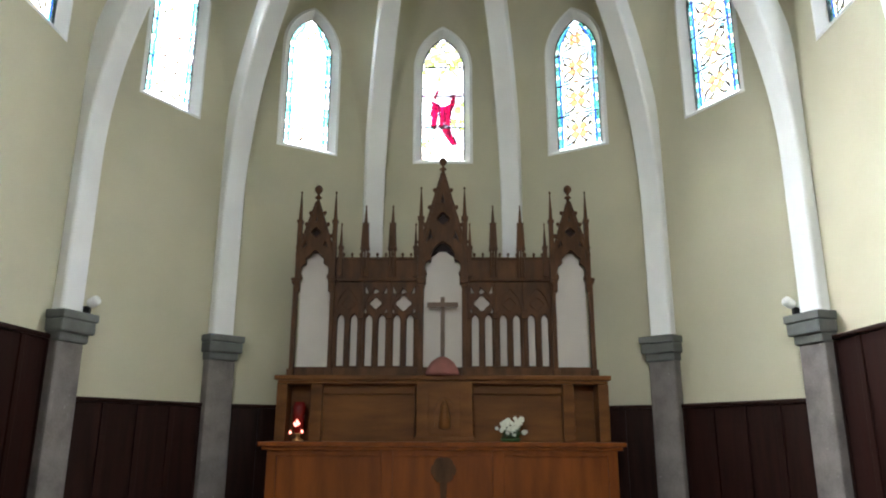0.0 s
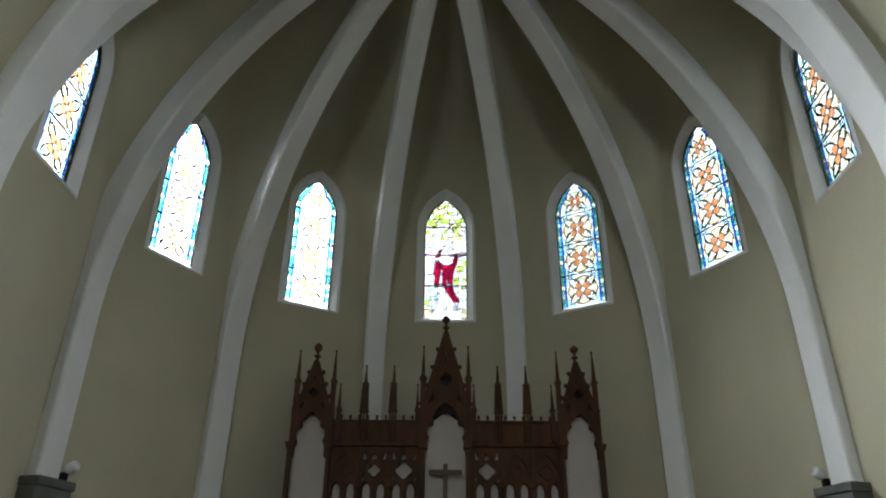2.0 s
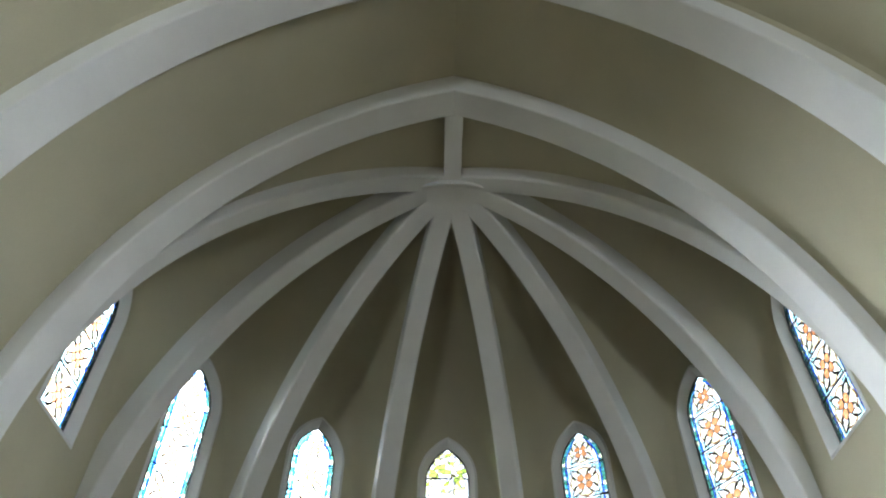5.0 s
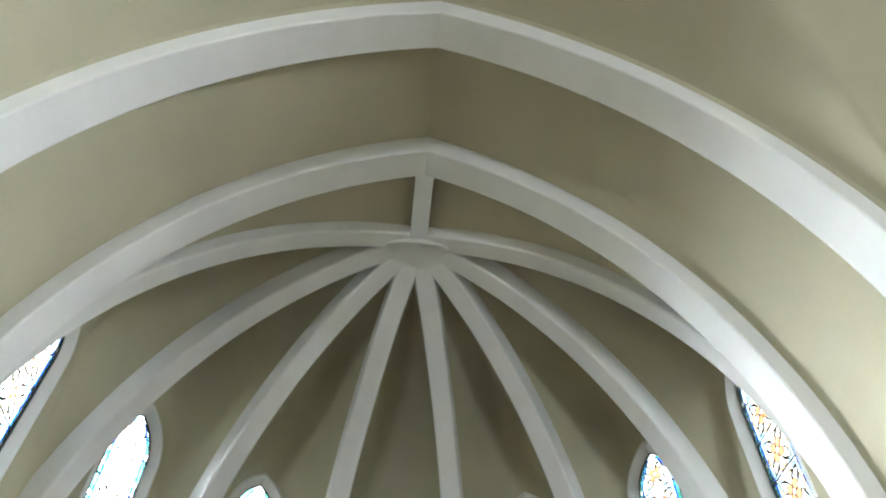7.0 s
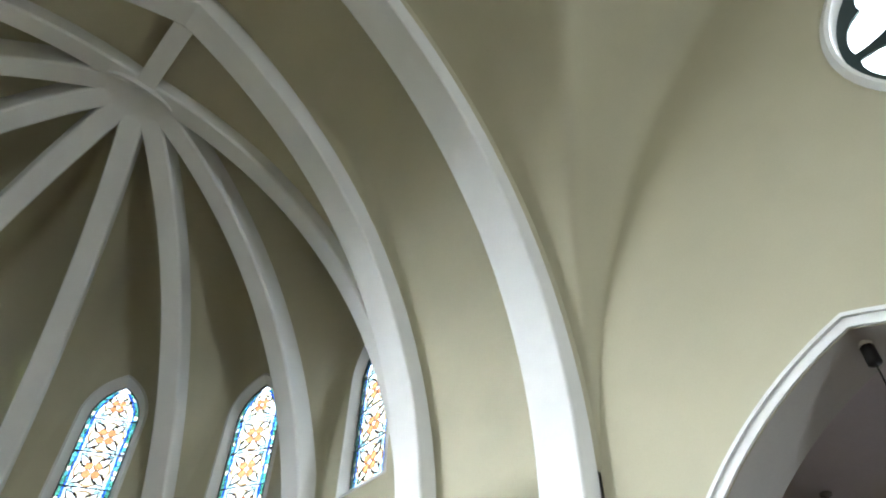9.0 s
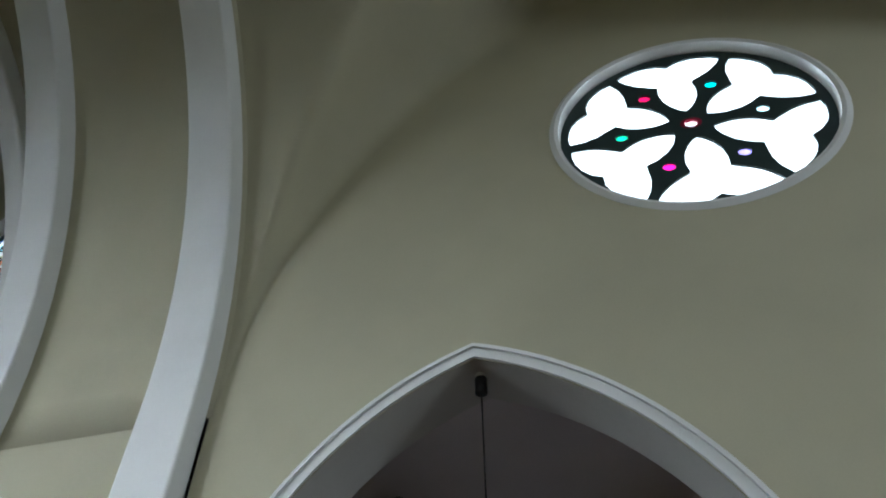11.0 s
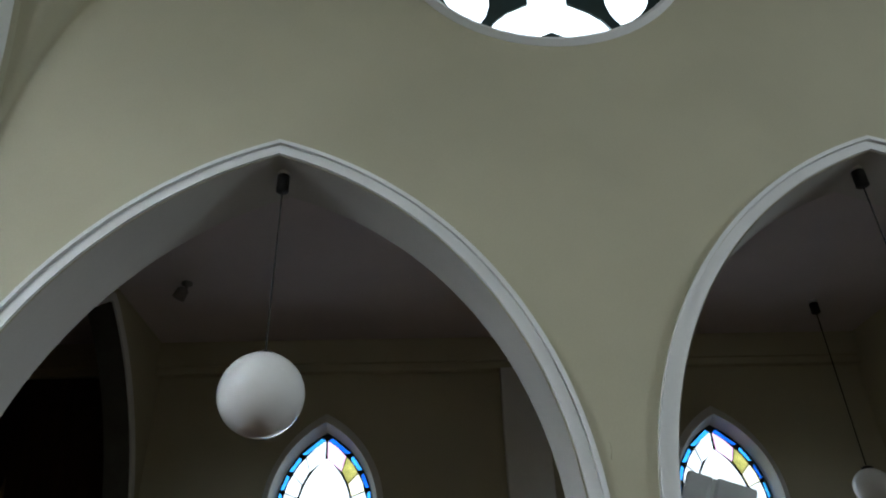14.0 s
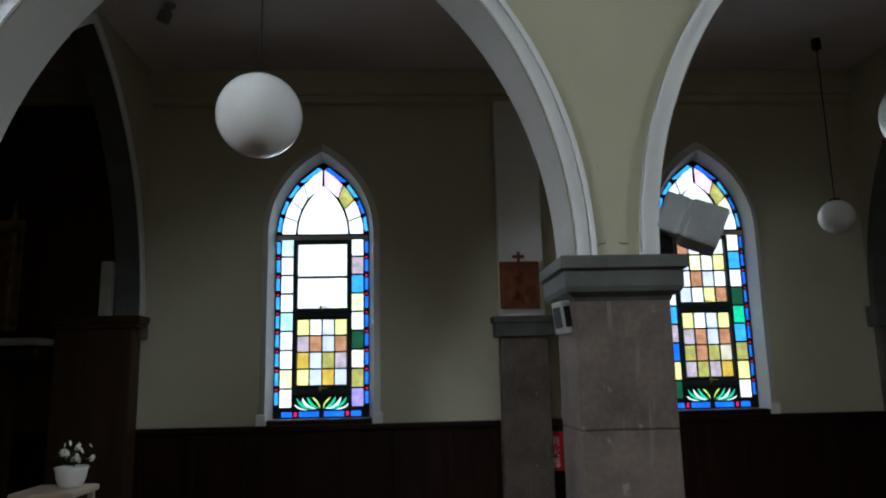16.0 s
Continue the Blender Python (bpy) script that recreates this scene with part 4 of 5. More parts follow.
# aisle windows
def aisle_window(grid_above):
    h, zs, top = AW_H, AW_SPRING - AW_SILL, AW_TOP - AW_SILL
    hw = half_width(h, zs, top)
    win = empty("aisle_window")
    P = []
    right_col = ["peach", "sky", "bluewhite", "darkgreen", "emerald", "sky", "olive", "yellow", "white"] if grid_above else ["white", "mauve", "sky", "straw", "white", "darkgreen", "peach", "olive", "violet"]
    left_col = ["white", "cyan", "white", "bluewhite", "sky", "mauve", "blue", "yellow", "darkgreen"] if grid_above else ["cyan", "white", "white", "white", "emerald_pale", "bluewhite", "white", "straw", "white"]
    for sg, colr in ((1, right_col), (-1, left_col)):
        for i, tint in enumerate(colr):
            z1 = 1.90 - 0.2 * i
            P.append(([(sg * x, z) for x, z in rect(0.312, 0.44, z1 - 0.19, z1)], tint))
            P.append(([(sg * x, z) for x, z in rect(0.452, 0.492, z1 - 0.165, z1 - 0.025)], "sky" if sg < 0 else "blue"))
            P.append(([(sg * x, z) for x, z in rect(0.455, 0.489, z1 - 0.018, z1 + 0.008)], "red"))
        for x0, x1 in ((0.02, 0.24), (0.30, 0.42)):
            P.append(([(sg * x, z) for x, z in rect(x0, x1, 0.012, 0.07)], "blue"))
        P.append(([(sg * x, z) for x, z in rect(0.25, 0.29, 0.012, 0.07)], "red"))
        # leaf scrolls at the foot
        for a, b, c, w, tint in (((0.015, 0.095), (0.03, 0.17), (0.10, 0.215), 0.030, "leaf"), ((0.03, 0.095), (0.12, 0.13), (0.15, 0.222), 0.042, "emerald"), ((0.05, 0.09), (0.18, 0.11), (0.205, 0.215), 0.034, "bluewhite"),
                                 ((0.07, 0.088), (0.22, 0.10), (0.262, 0.21), 0.040, "emerald"), ((0.14, 0.085), (0.25, 0.085), (0.285, 0.15), 0.022, "white")):
            one, two = [], []
            for k in range(9):
                t = k / 8
                x, z = ((1 - t) ** 2 * a[q] + 2 * t * (1 - t) * b[q] + t * t * c[q] for q in (0, 1))
                dx, dz = (2 * (1 - t) * (b[q] - a[q]) + 2 * t * (c[q] - b[q]) for q in (0, 1))
                d = math.hypot(dx, dz)
                g = w * 0.5 * math.sin(math.pi * (0.08 + 0.88 * t)) * (0.6 + 0.6 * t)
                one.append((x - dz / d * g, z + dx / d * g))
                two.append((x + dz / d * g, z - dx / d * g))
            P.append(([(sg * x, z) for x, z in one + two[::-1]], tint))
    grid = (("yellow", "bluewhite", "lilac", "yellow"), ("mauve", "brown", "lilac", "brown"), ("amber", "lilac", "olive", "mauve"), ("yellow", "lilac", "amber", "lilac")) if not grid_above else (("yellow", "bluewhite", "lilac", "yellow"), ("mauve", "brown", "lilac", "brown"), ("olive", "brown", "olive", "stone"), ("mauve", "olive", "mauve", "amber"))
    for r, row in enumerate(grid):
        for c, tint in enumerate(row):
            x, z = -0.265 + 0.1325 * c, 0.86 - 0.175 * r
            P.append((rect(x + 0.004, x + 0.1285, z, z + 0.167), tint))
    if grid_above:
        for r, row in enumerate((("brown", "white", "white", "white"), ("lilac", "straw", "white", "yellow"), ("white", "brown", "lilac", "white"), ("lilac", "bluewhite", "yellow", "brown"))):
            for c, tint in enumerate(row):
                x, z = -0.265 + 0.1325 * c, 1.675 - 0.18 * r
                P.append((rect(x + 0.004, x + 0.1285, z, z + 0.17), tint))
    else:
        P.append((rect(-0.265, 0.265, 1.13, 1.47), "white"))
        P.append((rect(-0.265, 0.265, 1.49, 1.84), "white"))
    # head: a white lancet, a ring of panes, and a blue edge
    lan = pointed_line(0, 0.275, zs + 0.02, 0.55, 8)
    P.append((lan, "white"))
    o = half_width(h - 0.065, zs, top - 0.09)
    hi = [(zs + 0.02 + 0.73 * t, zs + 0.02 + 0.53 * t) for t in (0, 0.27, 0.52, 0.76, 1.0)]
    li = half_width(0.29, zs + 0.02, zs + 0.02 + 0.575)
    for sg, tints in ((1, ("white", "cream", "olive", "pink")), (-1, ("white", "white", "bluewhite", "bluewhite"))):
        for i in range(4):
            (a0, b0), (a1, b1) = hi[i], hi[i + 1]
            x1 = o(a1) if i < 3 else 0.008
            xi = li(b1) if i < 3 else 0.008
            l = [(li(b0), b0), (o(a0), a0), ((o(a0) + x1) / 2 + 0.012, (a0 + a1) / 2 + 0.01), (max(x1, 0.008), a1), (max(xi, 0.008), b1)]
            P.append(([(sg * x, z) for x, z in l], tints[i]))
            e0, e1 = half_width(h - 0.012, zs, top - 0.02), half_width(h - 0.05, zs, top - 0.075)
            s0, s1 = a0 + 0.025, a1 - 0.02 if i < 3 else a1 + 0.0
            l = [(e1(s0), s0), (e0(s0 + 0.006), s0 + 0.006), (max(0.012, e0(s1 + 0.03)), s1 + 0.03), (max(0.01, e1(s1)), s1)]
            P.append(([(sg * x, z) for x, z in l], ("sky", "blue")[i % 2] if sg > 0 else "sky"))
    plate("lead_cames", [arched_outline(h, zs, top)] + [shrink(l, 0.006) for l, t in P], 0.014, LEAD, win, BASIS)
    for l, t in P:
        pane(shrink(l, 0.002), t, win, -0.002, BASIS)
    for nm, x0, x1, z0, z1 in (("lower_casement", -0.30, 0.30, 0.245, 1.085), ("upper_casement", -0.30, 0.30, 1.095, 1.875)):
        bm = bmesh.new()
        for a in ((x0, x0 + 0.035, z0, z1), (x1 - 0.035, x1, z0, z1), (x0 + 0.035, x1 - 0.035, z0, z0 + 0.05), (x0 + 0.035, x1 - 0.035, z1 - 0.035, z1)):
            box(bm, a[0], a[1], -0.035, -0.009, a[2], a[3], 0.004)
        c = part(nm, bm, IRON, win, "dark green iron casement")
        bm = boxed(-0.03, 0.06, -0.055, -0.037, z0 + 0.055, z0 + 0.068, 0.004)
        box(bm, -0.02, 0.0, -0.05, -0.035, z0 + 0.03, z0 + 0.08, 0.004)
        part("latch", bm, BRASS, c, "dark brass window latch")
    part("transom", boxed(-0.49, 0.49, -0.028, -0.008, 1.885, 1.935, 0.004), SOFFIT, win, "pale transom bar")
    return win


for i, y in enumerate(AW_Y):
    m = pose(AISLE + 0.14, y, AW_SILL, 0, 0, -90)
    aw = aisle_window(i == 1)
    tagged(aw, ("pointed leaded window with clear upper casement and coloured border", "pointed leaded window with coloured grid panes in both casements")[i], "stained glass", "aisle windows")
    aw.matrix_basis = m
    fr = empty("window_surround", (AISLE, y, 0), -90)
    structure(fr, "white painted rounded surround of a pointed window", "window frame")
    H2, T2 = AW_H + 0.115, AW_TOP + 0.17
    inner = pointed_line(0, AW_H - 0.003, AW_SPRING, AW_TOP - AW_SPRING, 16, AW_SILL)
    rim = pointed_line(0, AW_H + 0.05, AW_SPRING, AW_TOP + 0.07 - AW_SPRING, 16, AW_SILL - 0.06)
    outer = pointed_line(0, H2, AW_SPRING, T2 - AW_SPRING, 16, AW_SILL - 0.075)
    bm = bmesh.new()
    fn = lambda s, z, d: (s, d, z)
    slant(bm, rim, outer, -0.035, -0.003, fn)
    slant(bm, inner, rim, 0.13, -0.035, fn)
    slant(bm, inner, inner, 0.17, 0.13, fn)
    slant(bm, inner, outer, 0.17, 0.171, fn)
    part("splay", bm, WHITE, fr)
    part("sill", boxed(-AW_H - 0.03, AW_H + 0.03, -0.05, 0.16, AW_SILL - 0.075, AW_SILL - 0.004, 0.012), DARKWOOD, fr, "dark wooden sill")
    for sg in (-1, 1):
        xs_ = sorted((sg * (AW_H + 0.035), sg * (H2 + 0.025)))
        part("foot", boxed(xs_[0], xs_[1], -0.055, 0, AW_SILL - 0.085, AW_SILL + 0.06, 0.018), WHITE, fr)

# ---- high altar and its carved screen ----
AX0, AY0 = 0.015, 9.5


def at_altar(name, label, category, place=(0, 0, 0)):
    return tagged(empty(name, (AX0 + place[0], AY0 + place[1], place[2])), label, category)


def spire(bm, x, y, w, z0, z1, z2):
    """Square pinnacle: shaft from z0 to z1, collar, and a tapered tip up to z2."""
    h = w / 2
    box(bm, x - h, x + h, y - h, y + h, z0, z1)
    box(bm, x - h * 1.35, x + h * 1.35, y - h * 1.35, y + h * 1.35, z1 - 0.02, z1 + 0.02)
    lathe(bm, [(h * 1.15, z1 + 0.02), (h * 0.75, z1 + (z2 - z1) * 0.5), (h * 0.28, z2 - 0.035)], (x, y, 0), 4, Matrix.Rotation(radians(45), 3, "Z"))
    lathe(bm, [(0.004, z2 - 0.045), (h * 0.5, z2 - 0.03), (h * 0.55, z2 - 0.02), (0.004, z2)], (x, y, 0), 8)
    return bm


def clustered(bm, x, y, z0, z1, z2, z3):
    """Clustered pinnacle: slim shafts, a battered turret with a side tip, and a crocketed needle."""
    for dx in (-0.036, 0.0, 0.036):
        lathe(bm, [(0.015, z0), (0.015, z1)], (x + dx, y - (0.012 if dx == 0 else 0), 0), 6)
    box(bm, x - 0.062, x + 0.062, y - 0.04, y + 0.04, z1 - 0.015, z1 + 0.015)
    lathe(bm, [(0.078, z1 + 0.015), (0.058, z2), (0.066, z2), (0.066, z2 + 0.012)], (x, y, 0), 4, Matrix.Rotation(radians(45), 3, "Z"))
    lathe(bm, [(0.026, z2), (0.02, z2 + 0.1), (0.007, z3)], (x, y, 0), 6)
    for i in range(4):
        z = z2 + 0.04 + 0.05 * i
        lathe(bm, [(0.004, z - 0.012), (0.028 - 0.003 * i, z), (0.004, z + 0.012)], (x, y, 0), 6)
    lathe(bm, [(0.004, z3 - 0.03), (0.018, z3 - 0.012), (0.004, z3 + 0.008)], (x, y, 0), 6)
    return bm


def foil(c, r, n=4, lobes=0.55, steps=6):
    o = []
    for i in range(n):
        a = 2 * math.pi * i / n
        cx, cy = c[0] + r * lobes * math.cos(a), c[1] + r * lobes * math.sin(a)
        for j in range(steps):
            b = a - radians(75) + radians(150) * j / (steps - 1)
            o.append((cx + r * (1 - lobes) * 1.05 * math.cos(b), cy + r * (1 - lobes) * 1.05 * math.sin(b)))
    return o


def cusped(h, z0, z1, top):
    """Trefoil-headed niche opening, open below, from right foot to left foot."""
    r = [(h, z0), (h, z1), (h * 0.86, z1 + 0.07), (h * 0.98, z1 + 0.14), (h * 0.92, z1 + 0.22), (h * 0.62, z1 + 0.27), (h * 0.66, z1 + 0.34), (h * 0.45, top - 0.08), (0.02, top), (0, top)]
    return r + [(-x, z) for x, z in reversed(r[:-1])]


def gable(name, cx, half, z0, zs, top, niche_h, niche_top, parent, d=0.09):
    """Openwork gable over a niche, with crockets and finial."""
    g = empty(name, (cx, -0.06, 0))
    g.parent = parent
    out = [(-half, z0), (-half, zs), (-half * 1.03, zs + 0.05), (-0.025, top - 0.05), (0.025, top - 0.05), (half * 1.03, zs + 0.05), (half, zs), (half, z0)]
    loops = [out + cusped(niche_h, z0, z0 + 0.12, niche_top)]
    k = (top - zs)
    loops.append(foil((0, zs + k * 0.42), half * 0.27))
    for sg in (-1, 1):
        loops.append([(sg * half * 0.36, zs + k * 0.17), (sg * half * 0.50, zs + k * 0.19), (sg * half * 0.74, zs + k * 0.12), (sg * half * 0.64, zs + k * 0.21), (sg * half * 0.50, zs + k * 0.32), (sg * half * 0.45, zs + k * 0.23)])
    loops.append([(-half * 0.10, zs + k * 0.60), (half * 0.10, zs + k * 0.60), (0, zs + k * 0.76)])
    plate("gable_board", loops, d, OAK, g, BASIS, 0.006)
    # raised mouldings along the slopes and round the foil
    for sg in (-1, 1):
        rail = [Vector((sg * (half * 1.03 * (1 - f) + 0.025 * f) - sg * 0.012, -d / 2 - 0.004, zs + 0.05 + (top - zs - 0.1) * f)) for f in spread(0, 1, 3)]
        part("slope_moulding", sweep(bmesh.new(), rail, (0, 1, 0), 0.03, 0.022, 0.006, sg), OAK, g)
    ring = foil((0, zs + k * 0.42), half * 0.31)
    plate("foil_ring", [ring, foil((0, zs + k * 0.42), half * 0.27)], 0.02, OAK, g, Matrix.Translation((0, -d / 2 - 0.006, 0)) @ BASIS, 0.003)
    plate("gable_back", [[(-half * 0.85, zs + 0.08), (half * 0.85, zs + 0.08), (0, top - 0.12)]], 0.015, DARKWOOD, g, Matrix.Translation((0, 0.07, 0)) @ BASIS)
    for sg in (-1, 1):
        for i in range(4):
            f = 0.12 + 0.22 * i
            x, z = sg * (half * 1.03 * (1 - f) + 0.025 * f), zs + 0.05 + (top - zs - 0.1) * f
            bm = lathe(bmesh.new(), [(0.004, -0.035), (0.022, -0.015), (0.028, 0.008), (0.016, 0.028), (0.004, 0.034)], (x + sg * 0.022, 0, z + 0.012), 8)
            part("crocket", bm, OAK, g, smooth=True)
    bm = lathe(bmesh.new(), [(0.02, top - 0.07), (0.022, top), (0.05, top + 0.015), (0.05, top + 0.03), (0.018, top + 0.05), (0.02, top + 0.08), (0.055, top + 0.12), (0.058, top + 0.16), (0.03, top + 0.2), (0.004, top + 0.215)], n=12)
    part("finial", bm, OAK, g, smooth=True)
    return g


altarpiece = at_altar("altarpiece", "carved dark oak gothic altarpiece with pinnacles and white niches", "altarpiece")
part("ledge", box(boxed(-2.2, 2.2, -0.24, 0.22, 2.245, 2.31, 0.015), -2.16, 2.16, -0.2, 0.2, 2.2, 2.245, 0.01), MIDWOOD, altarpiece)
part("bottom_rail", boxed(-2.03, 2.03, -0.07, 0.05, 2.31, 2.43, 0.01), OAK, altarpiece)
part("backing", boxed(-1.53, 1.53, 0.03, 0.05, 2.43, 3.62), CLOTH, altarpiece, "white backing behind the tracery")
for sg in (-1, 1):
    c = sg * 1.77
    bm = bmesh.new()
    f = [bm.verts.new((c + x, 0.04, z)) for x, z in cusped(0.205, 2.315, 3.58, 4.03)]
    bm.faces.new(f)
    r = bmesh.ops.extrude_face_region(bm, geom=list(bm.faces))
    bmesh.ops.translate(bm, vec=(0, 0.02, 0), verts=[v for v in r["geom"] if isinstance(v, bmesh.types.BMVert)])
    part("niche_panel", bm, CLOTH, altarpiece, "white niche panel")
    gable("side_gable", c, 0.26, 3.46, 3.93, 4.79, 0.205, 4.03, altarpiece)
    for x in (2.025, 1.515):
        bm = boxed(sg * x - 0.028, sg * x + 0.028, -0.09, 0.03, 2.31, 3.56, 0.008)
        part("column", bm, OAK, altarpiece)
        bm = box(boxed(sg * x - 0.045, sg * x + 0.045, -0.115, 0.04, 3.56, 3.60, 0.008), sg * x - 0.055, sg * x + 0.055, -0.125, 0.04, 3.60, 3.64, 0.008)
        part("column_cap", bm, OAK, altarpiece)
        part("column_base", boxed(sg * x - 0.05, sg * x + 0.05, -0.12, 0.03, 2.312, 2.40, 0.012), OAK, altarpiece)
    for x, w, z0, z1, z2 in ((2.0, 0.062, 3.64, 4.45, 4.90), (1.51, 0.062, 3.64, 4.45, 4.90), (1.415, 0.055, 3.66, 4.07, 4.43), (0.375, 0.055, 3.66, 4.07, 4.43), (0.305, 0.07, 3.64, 4.5, 4.97)):
        part("pinnacle", spire(bmesh.new(), sg * x, -0.09, w, z0, z1, z2), OAK, altarpiece)
    for x in (1.08, 0.70):
        part("pinnacle", clustered(bmesh.new(), sg * x, -0.09, 3.66, 4.05, 4.41, 4.68), OAK, altarpiece)
    # crested beam
    xs_ = sorted((sg * 1.49, sg * 0.33))
    bm = box(boxed(xs_[0], xs_[1], -0.05, 0.03, 3.64, 3.93, 0.008), xs_[0], xs_[1], -0.08, 0.04, 3.60, 3.64, 0.008)
    box(bm, xs_[0], xs_[1], -0.075, 0.04, 3.91, 3.94, 0.006)
    part("crest_beam", bm, OAK, altarpiece)
    for i in range(9):
        x = sg * (0.44 + 0.118 * i)
        bm = lathe(bmesh.new(), [(0.02, 3.94), (0.008, 3.965), (0.022, 3.985), (0.014, 4.01), (0.002, 4.02)], (x, -0.02, 0), 8)
        part("crest_knob", bm, OAK, altarpiece, smooth=True)
    # tracery bays
    for c in (0.535, 0.917, 1.30):
        cc = sg * c
        loops = [rect(cc - 0.19, cc + 0.19, 2.43, 3.60)]
        for l in (-0.09, 0.09):
            loops.append(pointed_line(cc + l, 0.052, 3.06, 0.09, 6, 2.445))
        if c < 0.6 or (c < 1.0 and sg < 0):
            r = 0.112 if c < 0.6 else 0.085
            loops.append(foil((cc, 3.30), r))
            loops.append(foil((cc, 3.475), 0.05, 3))
            for l in (-0.125, 0.125):
                loops.append([(cc + l - 0.03, 3.435), (cc + l + 0.03, 3.435), (cc + l * 1.2, 3.56)])
                loops.append([(cc + l * 1.15 - 0.022, 3.16), (cc + l * 1.15 + 0.022, 3.16), (cc + l * 1.15, 3.26)])
            plate("foil_ring", [foil((cc, 3.30), r + 0.016), foil((cc, 3.30), r - 0.004)], 0.02, OAK, altarpiece, Matrix.Translation((0, -0.03, 0)) @ BASIS, 0.003)
        else:
            # blind tracery
            plate("foil_ring", [foil((cc, 3.29), 0.10), foil((cc, 3.29), 0.078)], 0.02, OAK, altarpiece, Matrix.Translation((0, -0.03, 0)) @ BASIS, 0.003)
        part("tracery_arch", sweep(bmesh.new(), [Vector((cc + s, -0.03, z)) for s, z in pointed_line(0, 0.15, 3.2, 0.3, 8)], (0, 1, 0), 0.04, 0.016, 0.004, -1), OAK, altarpiece)
        plate("tracery_panel", loops, 0.05, OAK, altarpiece, BASIS, 0.004)
        for l in (-0.09, 0.09):
            part("lancet_rim", sweep(bmesh.new(), [Vector((cc + l + s, -0.03, z)) for s, z in pointed_line(0, 0.056, 3.06, 0.095, 6, 2.44)], (0, 1, 0), 0.03, 0.012, 0.004, -1), OAK, altarpiece)
    for x in (1.11, 0.725, 0.345):
        part("mullion", boxed(sg * x - 0.022, sg * x + 0.022, -0.075, 0.0, 2.43, 3.14, 0.006), OAK, altarpiece)
        part("mullion_cap", boxed(sg * x - 0.045, sg * x + 0.045, -0.1, 0.0, 3.08, 3.17, 0.012), OAK, altarpiece)
        part("mullion_top", boxed(sg * x - 0.016, sg * x + 0.016, -0.06, 0.0, 3.17, 3.60, 0.005), OAK, altarpiece)
    part("centre_column", boxed(sg * 0.295 - 0.032, sg * 0.295 + 0.032, -0.11, 0.03, 2.31, 3.58, 0.01), OAK, altarpiece)
    part("centre_cap", boxed(sg * 0.295 - 0.06, sg * 0.295 + 0.06, -0.14, 0.03, 3.56, 3.65, 0.015), OAK, altarpiece)
bm = bmesh.new()
bm.faces.new([bm.verts.new((x, 0.06, z)) for x, z in cusped(0.262, 2.315, 3.62, 4.07)])
r = bmesh.ops.extrude_face_region(bm, geom=list(bm.faces))
bmesh.ops.translate(bm, vec=(0, 0.02, 0), verts=[v for v in r["geom"] if isinstance(v, bmesh.types.BMVert)])
part("niche_panel", bm, CLOTH, altarpiece, "white niche panel")
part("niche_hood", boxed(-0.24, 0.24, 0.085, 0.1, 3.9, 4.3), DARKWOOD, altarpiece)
gable("centre_gable", 0, 0.34, 3.52, 3.96, 5.22, 0.262, 4.16, altarpiece, 0.1)

cross_ob = at_altar("altar_cross", "plain brown wooden cross standing on the altarpiece", "cross", (0, -0.12, 2.57))
CROSSW = material("weathered_wood", (0.13, 0.09, 0.065), 0.6, 0.2, 5, 40, 0.2)
part("upright", boxed(-0.028, 0.028, -0.015, 0.015, 0, 0.8, 0.006), CROSSW, cross_ob)
part("crossbar", boxed(-0.21, 0.21, -0.017, 0.013, 0.66, 0.725, 0.006), CROSSW, cross_ob)
PINKC = material("rose_cloth", (0.26, 0.10, 0.085), 0.7, 0.15, 6, 60, 0.2)
dome = finish("tabernacle_dome", lathe(bmesh.new(), [(0.22, 0), (0.225, 0.03), (0.20, 0.1), (0.15, 0.18), (0.07, 0.235), (0.01, 0.258)], n=24), PINKC, smooth=True)
dome.location = (AX0, AY0 - 0.12, 2.312)
tagged(dome, "dull pink domed cover under the altar cross", "dome cover")

# altar table, shelf block and tabernacle
grad = at_altar("altar_shelf_block", "brown wooden panelled shelf block with open side compartments", "altar shelf", (0, 0, 1.47))
part("back_panel", boxed(-2.15, 2.15, 0.12, 0.18, 0, 0.73), MIDWOOD, grad)
for sg in (-1, 1):
    for x0, x1 in ((2.03, 2.17), (1.57, 1.72)):
        xs_ = sorted((sg * x0, sg * x1))
        part("post", boxed(xs_[0], xs_[1], -0.18, 0.12, 0, 0.73, 0.012), MIDWOOD, grad)
    xs_ = sorted((sg * 0.36, sg * 1.57))
    part("front_panel", boxed(xs_[0], xs_[1], -0.08, 0.12, 0, 0.73), MIDWOOD, grad)
    part("top_rail", boxed(xs_[0], xs_[1], -0.13, -0.08, 0.60, 0.69, 0.01), MIDWOOD, grad)
tab = at_altar("tabernacle", "brown wooden tabernacle with an arched door panel", "tabernacle", (0.03, -0.2, 1.47))
part("case", boxed(-0.36, 0.36, -0.16, 0.12, 0.03, 0.745, 0.012), MIDWOOD, tab)
part("plinth", boxed(-0.40, 0.40, -0.2, 0.12, 0.0, 0.06, 0.012), MIDWOOD, tab)
plate("door_frame", [rect(-0.2, 0.2, 0.1, 0.62), pointed_line(0, 0.13, 0.36, 0.2, 8, 0.14)], 0.03, MIDWOOD, tab, Matrix.Translation((0, -0.175, 0)) @ BASIS, 0.004)
part("relief", lathe(bmesh.new(), [(0.01, 0.15), (0.08, 0.17), (0.07, 0.3), (0.05, 0.4), (0.03, 0.48), (0.005, 0.5)], (0, -0.165, 0), 12), MIDWOOD, tab, "plain raised relief", smooth=True)

